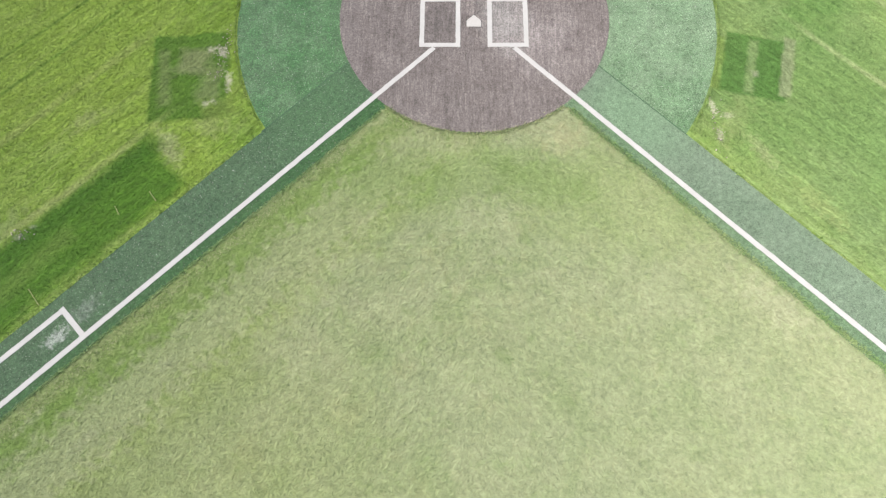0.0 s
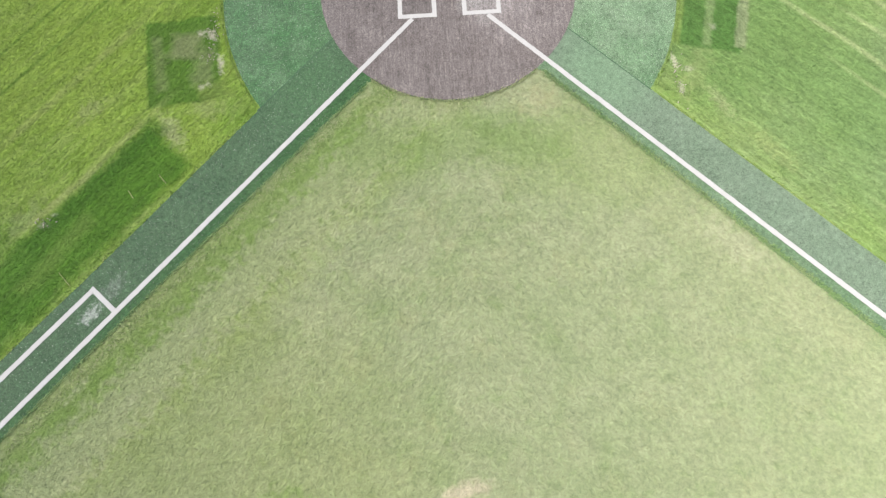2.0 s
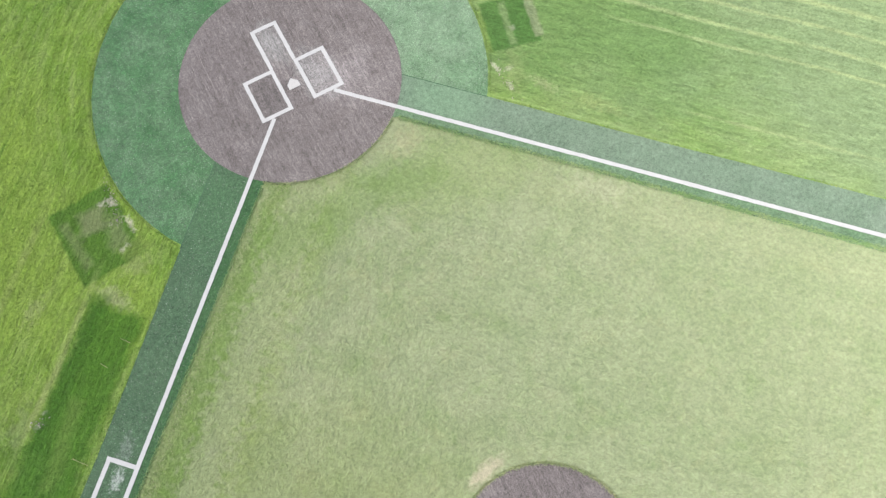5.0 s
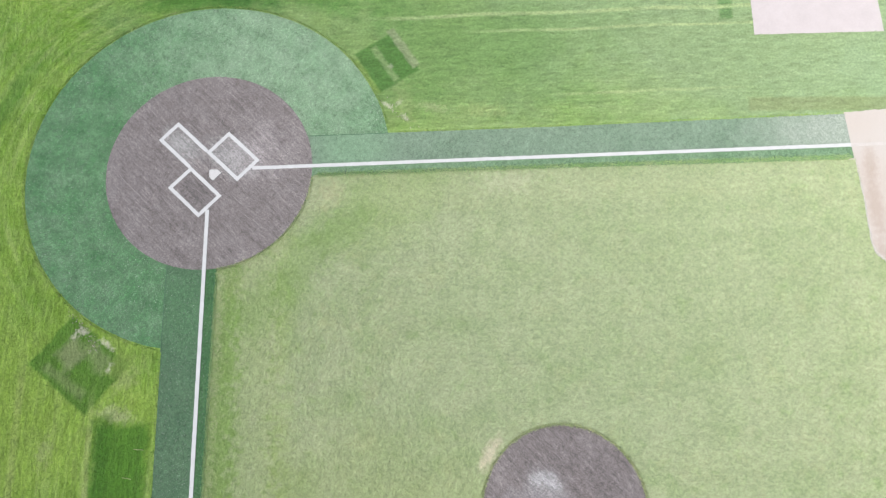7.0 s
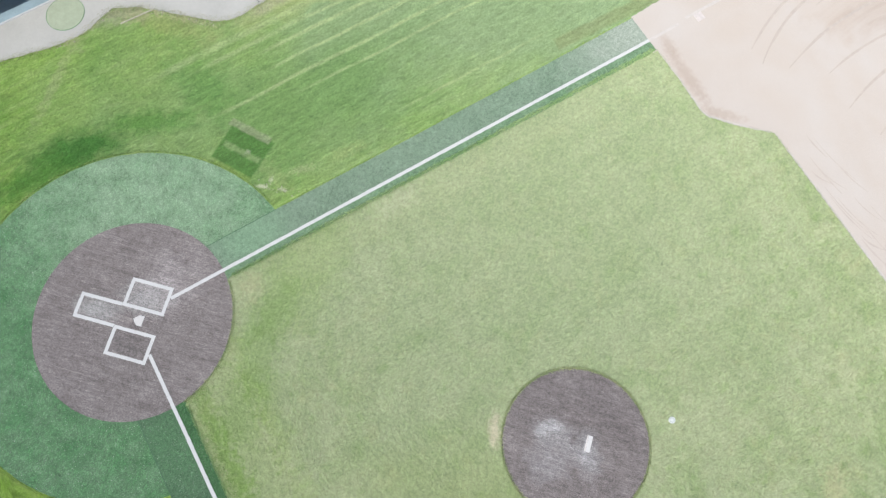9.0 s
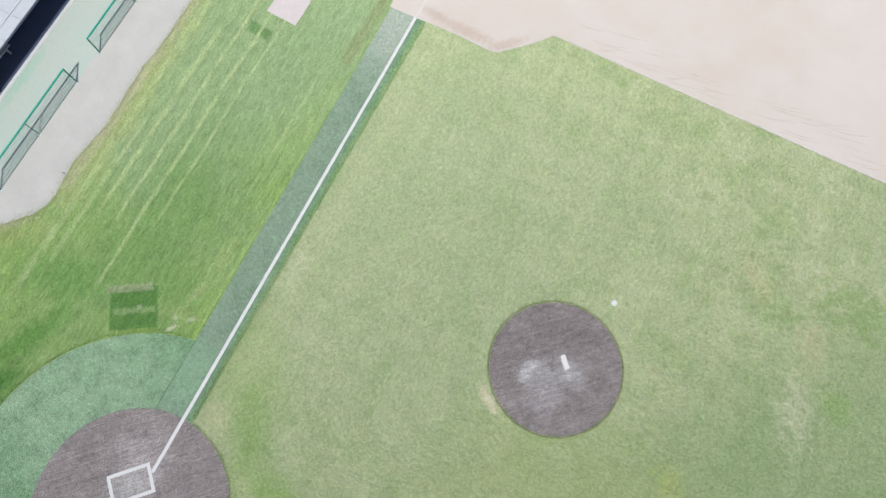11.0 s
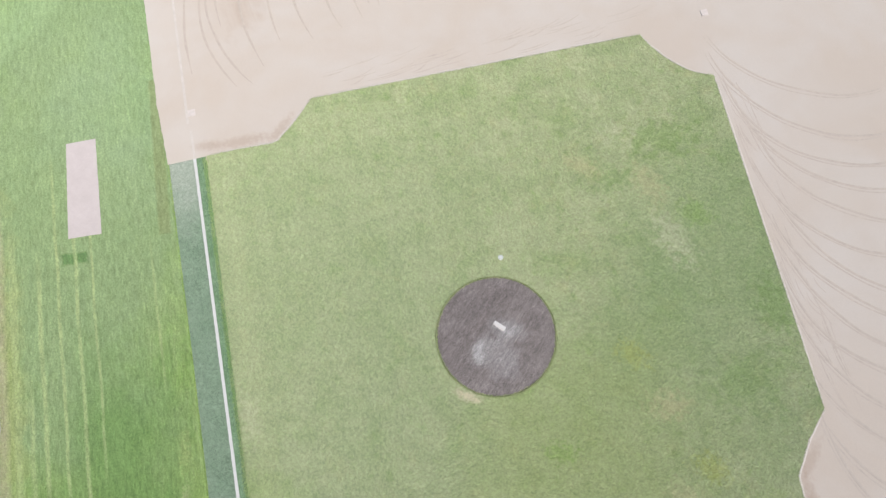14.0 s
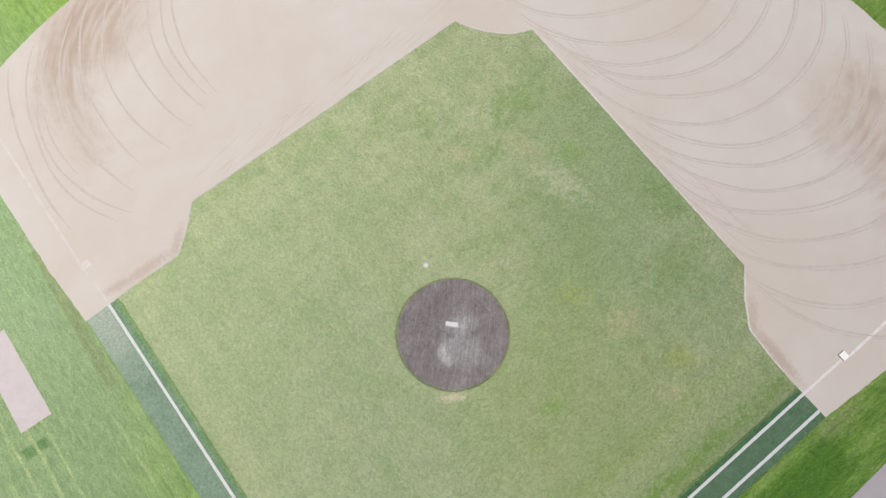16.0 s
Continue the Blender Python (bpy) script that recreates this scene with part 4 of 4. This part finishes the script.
def canopy(s0, s1, o_front, o_curb, floor, kerb, deep=3.6):
    """An open shelter: kerb, floor, back wall, posts and a ribbed white roof."""
    m = Matrix.Translation(third(s0, 0, 0.018)) @ pose(0, 0, 0, 0, 0, 135)
    L = s1 - s0
    e = thing("dugout", m, "open dugout with white metal roof and dark shaded interior", "dugout", "dugouts")
    y0, y1, yb = o_curb, o_front, o_front + deep
    part("floor", box(bmesh.new(), (0, y0 + kerb, -0.05), (L, yb, 0.012)), floor, e, "dark blue-grey rubber floor, navy with painted shade in the middle dugout")
    part("kerb", box(bmesh.new(), (0, y0 - 0.02, -0.05), (L, y0 + kerb, 0.06), soft=0.012), M_CURB, e, "white painted kerb")
    part("back_wall", box(bmesh.new(), (0, yb - 0.15, 0), (L, yb, 2.45)), M_NAVY, e, "navy back wall")
    for x in (0.0, L - 0.12):
        part("side_wall", box(bmesh.new(), (x, yb - 1.6, 0), (x + 0.12, yb - 0.15, 2.45)), M_NAVY, e)
    bench = part("bench", box(bmesh.new(), (0.4, yb - 0.75, 0.42), (L - 0.4, yb - 0.35, 0.47), soft=0.01), M_STEEL, e, "long grey bench")
    for i in range(5):
        x = 0.6 + (L - 1.3) * i / 4
        part("bench_leg", box(bmesh.new(), (x, yb - 0.7, 0.012), (x + 0.06, yb - 0.4, 0.42)), M_STEEL, bench)
    part("roof_beam", box(bmesh.new(), (0, y1, 2.38), (L, y1 + 0.12, 2.50)), M_NAVY, e, "dark front roof beam")
    bm = box(bmesh.new(), (-0.1, y1 - 0.02, 2.50), (L + 0.1, yb + 0.2, 2.55))
    part("roof", bm, M_ROOF, e, "white ribbed roof sheet")
    for i in range(int(L / 1.2)):
        part("roof_rib", box(bmesh.new(), (i * 1.2, y1, 2.55), (i * 1.2 + 0.05, yb + 0.18, 2.585)), M_ROOF, e)
    for k in (0.55, 1.5):
        part("conduit", rod(bmesh.new(), (0, y1 + k, 2.61), (L, y1 + k, 2.61), 0.025, 8), M_STEEL, e, "thin pipe along the roof")
    return e


canopy(-4.0, 8.2, 14.95, 15.48, M_FLOOR, 0.06)
# middle floor uses wall navy: the roof's deep shade put into its colour
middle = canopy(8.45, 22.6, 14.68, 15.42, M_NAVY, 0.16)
part("player_bench", box(bmesh.new(), (0.45, 16.38, 0.40), (6.5, 16.66, 0.45), soft=0.01), M_STEEL, middle, "long pale bench in the shade")
for x in (0.7, 3.4, 6.2):
    part("bench_leg", box(bmesh.new(), (x, 16.42, 0.0), (x + 0.06, 16.62, 0.40)), M_STEEL, middle)
part("low_wall", box(bmesh.new(), (0.35, 15.58, -0.02), (1.55, 15.74, 0.12), soft=0.012), M_CURB, middle, "low pale wall stub behind the kerb")
part("low_wall", box(bmesh.new(), (1.95, 15.58, -0.02), (3.3, 15.70, 0.09), soft=0.012), M_CURB, middle, "low pale wall stub behind the kerb")
canopy(25.2, 36.0, 14.95, 15.35, M_FLOOR_PALE, 0.06)

crate = thing("equipment_crate", Matrix.Translation(third(12.15, 15.62, 0.03)) @ pose(0, 0, 0, 0, 0, 135), "grey plastic equipment crate standing in the dugout", "crate")
part("tub", box(bmesh.new(), (0.0, 0.0, 0.0), (0.62, 0.36, 0.30), soft=0.02), M_FLOOR_PALE, crate)
part("lid", box(bmesh.new(), (-0.02, -0.02, 0.30), (0.64, 0.38, 0.345), soft=0.012), M_CURB, crate, "pale lid")
for y in (-0.035, 0.36):
    part("grip", box(bmesh.new(), (0.2, y, 0.2), (0.42, y + 0.035, 0.24), soft=0.008), M_NAVY, crate, "dark side grip")

mat_ob = thing("on_deck_mat", pose(-12.29, -8.27, 0.018), "round pale green turf mat lying on concrete", "mat")
part("turf_face", slab(ragged(circle(0, 0, 0.85, 72), 0.1, 0.012), -0.01, 0.014), M_MAT, mat_ob)
part("rim", slab(circle(0, 0, 0.88, 72), -0.01, 0.007), M_TURF_RING, mat_ob, "darker sewn rim")

board = solo("edging_board", box(bmesh.new(), (-0.8, -0.03, -0.03), (0.8, 0.03, 0.035), soft=0.008), M_WOOD, "weathered pale edging board half sunk in grass", "board")
board.matrix_world = pose(-12.99, -5.05, 0.005, 0, 0, 133)
twig = bmesh.new()
rod(twig, (0, 0, 0.012), (0.22, 0.03, 0.012), 0.012, 6)
rod(twig, (0.12, 0.015, 0.012), (0.2, 0.09, 0.012), 0.008, 6)
solo("twig", twig, M_BEVEL, "short dark twig lying on concrete", "twig").matrix_world = pose(-15.24, -0.06, 0.018, 0, 0, 40)

# paler concrete by the dugout entry
pad = [third(a, b)[:2] for a, b in ((22.85, 13.95), (22.95, 15.3), (30.0, 15.3), (30.0, 14.15))]
solo("entry_slab", slab(ragged(pad, 0.2, 0.02, 2.0), 0.0, 0.023), M_CURB, "pale concrete slab at the dugout entry", "concrete", kind="structure")

# straws of dry grass lying at the edge of the turf strip
for a, b in (((11.45, 8.56), (11.08, 8.99)), ((9.64, 6.24), (9.47, 6.50)), ((8.77, 5.81), (8.55, 6.09))):
    bm = bmesh.new()
    rod(bm, (*a, 0.03), (*b, 0.035), 0.008, 6)
    solo("straw", bm, M_STRAW, "pale dry straw lying on the grass", "straw", "straws")

# pale scuffs dragged across the brown turf
bm = bmesh.new()
for run in ([(2.40, -2.9), (2.47, -2.71), (2.55, -1.94), (2.55, -1.09), (2.6, -0.2)], [(-3.03, -2.5), (-3.01, -1.97), (-2.92, -1.33)], [(2.9, -2.2), (2.95, -1.6), (2.93, -1.1)]):
    ridge(bm, ragged(run, 0.1, 0.025, 2.0, closed=False), 0.013, 0.003, 0.0205)
solo("scuff_marks", bm, M_SCUFF, "pale scuff marks dragged over brown turf", "marks", kind="stuff")

# soil clods along the broken edge of the apron
bm = bmesh.new()
rng = random.Random(5)
for i in range(90):
    a, b = rng.choice(((Vector((-10.6, -8.0)), Vector((-13.1, -6.2))), (Vector((-13.5, -5.1)), Vector((-13.65, -1.4)))))
    p = a.lerp(b, rng.random()) + Vector((rng.gauss(0, 0.12), rng.gauss(0, 0.12)))
    r = rng.uniform(0.012, 0.045)
    bmesh.ops.create_icosphere(bm, subdivisions=1, radius=r, matrix=pose(p.x, p.y, 0.02, rng.random() * 90, rng.random() * 90, rng.random() * 90) @ Matrix.Diagonal((1, rng.uniform(0.6, 1), 0.6, 1)))
solo("soil_clods", bm, M_STONE, "crumbled soil clods along the concrete edge", "soil", kind="stuff")


# ---- grass blades ----
def lawn(name, n, area, keep, z, seed, material, label, size=1.0, border=()):
    r = np.random.RandomState(seed)
    x, y = r.uniform(area[0], area[2], n), r.uniform(area[1], area[3], n)
    ok = keep(x, y)
    x, y = x[ok], y[ok]
    for pts, spread, per, longest in border:
        q = np.array(pts)
        seg = np.r_[q[1:], q[:1]] - q
        ln = np.hypot(*seg.T)
        ln[ln > longest] = 0
        pick = r.choice(len(q), int(ln.sum() * per), p=ln / ln.sum())
        w = r.uniform(0, 1, (len(pick), 1))
        e = q[pick] + seg[pick] * w + r.normal(0, spread, (len(pick), 2))
        x, y = np.r_[x, e[:, 0]], np.r_[y, e[:, 1]]
    k = len(x)
    a, lean = r.uniform(0, math.tau, k), r.uniform(0.3, 1.25, k)
    ln, w = r.uniform(0.035, 0.085, k) * size, r.uniform(0.006, 0.011, k) * size
    base_a = np.stack([x - w * np.sin(a), y + w * np.cos(a), np.full(k, z)], 1)
    base_b = np.stack([x + w * np.sin(a), y - w * np.cos(a), np.full(k, z)], 1)
    tip = np.stack([x + ln * np.sin(lean) * np.cos(a), y + ln * np.sin(lean) * np.sin(a), z + ln * np.cos(lean)], 1)
    v = np.stack([base_a, base_b, tip], 1).reshape(-1, 3)
    me = bpy.data.meshes.new(name)
    me.vertices.add(3 * k)
    me.vertices.foreach_set("co", v.ravel())
    me.loops.add(3 * k)
    me.loops.foreach_set("vertex_index", np.arange(3 * k, dtype=np.int32))
    me.polygons.add(k)
    me.polygons.foreach_set("loop_start", np.arange(0, 3 * k, 3, dtype=np.int32))
    me.update()
    me.materials.append(material)
    return tagged(new(name, me), label, "grass", kind="stuff")


def in_grass(x, y):
    return inside(x, y, GRASS_IN) & (np.hypot(x - MOUND[0], y - MOUND[1]) > 2.79) & (np.hypot(x - LID[0], y - LID[1]) > 0.21)


EDGE_IN = GRASS_IN
MOUND_EDGE = circle(*MOUND, 2.80, 90)
lawn("infield_blades", 1400000, (-17.5, 3, 17.5, 37), in_grass, 0.022, 3, M_BLADE_IN, "short dry grass blades of the infield", 0.8, ((EDGE_IN, 0.03, 80, 99), (MOUND_EDGE, 0.03, 200, 99)))

OFF = [pts for pts in (clay, apron)]
STRIP_EDGE = [[(2.62, 3.32), (10.27, 10.75), (16.72, 17.2)], [third(4.2, -0.40)[:2], third(14.0, -0.43)[:2], third(24.9, -0.50)[:2]]]
PADS = [[(-20.36, 10.93), (-19.12, 12.03), (-22.82, 15.83), (-23.93, 14.78)], [(19.99, 11.3), (18.75, 12.4), (22.43, 16.2), (23.56, 15.15)]]


def in_lawn(x, y):
    u = (np.abs(x) - y) * R2
    ok = (u < 14) | (y > 18)
    ok &= ((u > 1.42) & (np.hypot(x - RING[0], y - RING[1]) > 7.15)) | ((np.hypot(x - ARC[0], y - ARC[1]) > RADIUS + 0.05) & (y > 18))
    for poly in OFF + PADS:
        q = np.array(poly)
        at = np.nonzero(ok & (x > q[:, 0].min()) & (x < q[:, 0].max()) & (y > q[:, 1].min()) & (y < q[:, 1].max()))[0]
        ok[at] = ~inside(x[at], y[at], poly)
    return ok


RING_EDGE = [p for p in circle(*RING, 7.15, 200) if (abs(p[0]) - p[1]) * R2 > 1.4]
lawn("outer_blades", 2200000, (-30, -13, 26, 42), in_lawn, 0.002, 4, M_BLADE_OUT, "short green grass blades of the outer lawn", 1.0, ((RING_EDGE, 0.04, 120, 1),))

# taller ragged fringe where lawn meets turf, and round the mound
M_FRINGE = blades("fringe_blades", (0.085, 0.16, 0.025), (0.15, 0.225, 0.05), (0.19, 0.235, 0.08))
M_FRINGE_FRESH = blades("fresh_fringe_blades", (0.095, 0.175, 0.055), (0.155, 0.230, 0.090), (0.185, 0.240, 0.105))
M_FRINGE_DRY = blades("dry_fringe_blades", (0.12, 0.155, 0.065), (0.195, 0.225, 0.10), (0.225, 0.235, 0.12))


def nowhere(x, y):
    return np.zeros(len(x), bool)


OUTER_STRIP = [[first(7.2, 1.43)[:2], first(14, 1.36)[:2], first(24, 1.41)[:2]], [third(7.2, 1.30)[:2], third(14, 1.29)[:2], third(25, 1.36)[:2]]]


def steps(pts):
    return ragged(pts, 0.3, 0.0, closed=False) + [pts[-1]]


lawn("ring_fringe", 10, (0, 0, 1, 1), nowhere, 0.004, 7, M_FRINGE, "ragged dark grass fringe along the turf ring", 1.15, [(RING_EDGE, 0.02, 80, 1)] + [(steps(p), 0.02, 80, 1) for p in OUTER_STRIP])
lawn("infield_fringe", 10, (0, 0, 1, 1), nowhere, 0.02, 8, M_FRINGE_FRESH, "fresh green grass fringe along the turf strip", 1.2, [(steps(p), w, n, 1) for p, w, n in zip(STRIP_EDGE, (0.02, 0.055), (240, 420))])
lawn("mound_fringe", 10, (0, 0, 1, 1), nowhere, 0.03, 9, M_FRINGE_DRY, "dry grass fringe round the mound and home circle", 1.2, [(MOUND_EDGE, 0.03, 300, 1), (circle(*HOME, 4.05, 60, 52, 128), 0.025, 160, 1)])

# crumbs of pale soil in the worn sod and beside the ring
bm = bmesh.new()
rng = random.Random(8)
for cx, cy, sx, sy, n in ((7.33, 1.3, 0.12, 0.35, 60), (7.45, 2.1, 0.12, 0.1, 20), (-6.72, 3.7, 0.1, 0.4, 30), (12.0, 7.1, 0.14, 0.1, 25)):
    for i in range(n):
        bmesh.ops.create_icosphere(bm, subdivisions=1, radius=rng.uniform(0.010, 0.034), matrix=pose(rng.gauss(cx, sx), rng.gauss(cy, sy), 0.012, rng.random() * 90, rng.random() * 90, 0) @ Matrix.Diagonal((1, rng.uniform(0.6, 1), 0.5, 1)))
solo("soil_crumbs", bm, M_CRUMB, "pale crumbs of soil on worn grass", "soil", kind="stuff")

# thin brownish grass creeping over the broken edge of the apron
M_FRINGE_WORN = blades("worn_fringe_blades", (0.11, 0.14, 0.05), (0.18, 0.195, 0.085), (0.215, 0.21, 0.11))
lawn("apron_fringe", 10, (0, 0, 1, 1), nowhere, 0.012, 12, M_FRINGE_WORN, "thin worn grass along the broken concrete edge", 0.9, [(steps(apron[:-2]), 0.12, 300, 1)])

# straw-coloured dry margin of the infield along turf and home circle
M_MARGIN = blades("dry_margin_blades", (0.20, 0.22, 0.11), (0.26, 0.275, 0.145), (0.29, 0.29, 0.175))
MARGIN = [circle(*HOME, 4.22, 60, 54, 126), [(3.0, 3.95), (10.2, 11.05), (16.3, 17.2)], [(-3.0, 3.85), (-16.9, 18.1)]]
lawn("dry_margin", 10, (0, 0, 1, 1), nowhere, 0.022, 14, M_MARGIN, "straw-coloured dry grass along the infield edge", 0.8, [(steps(p), 0.10, n, 1) for p, n in zip(MARGIN, (220, 240, 70))])
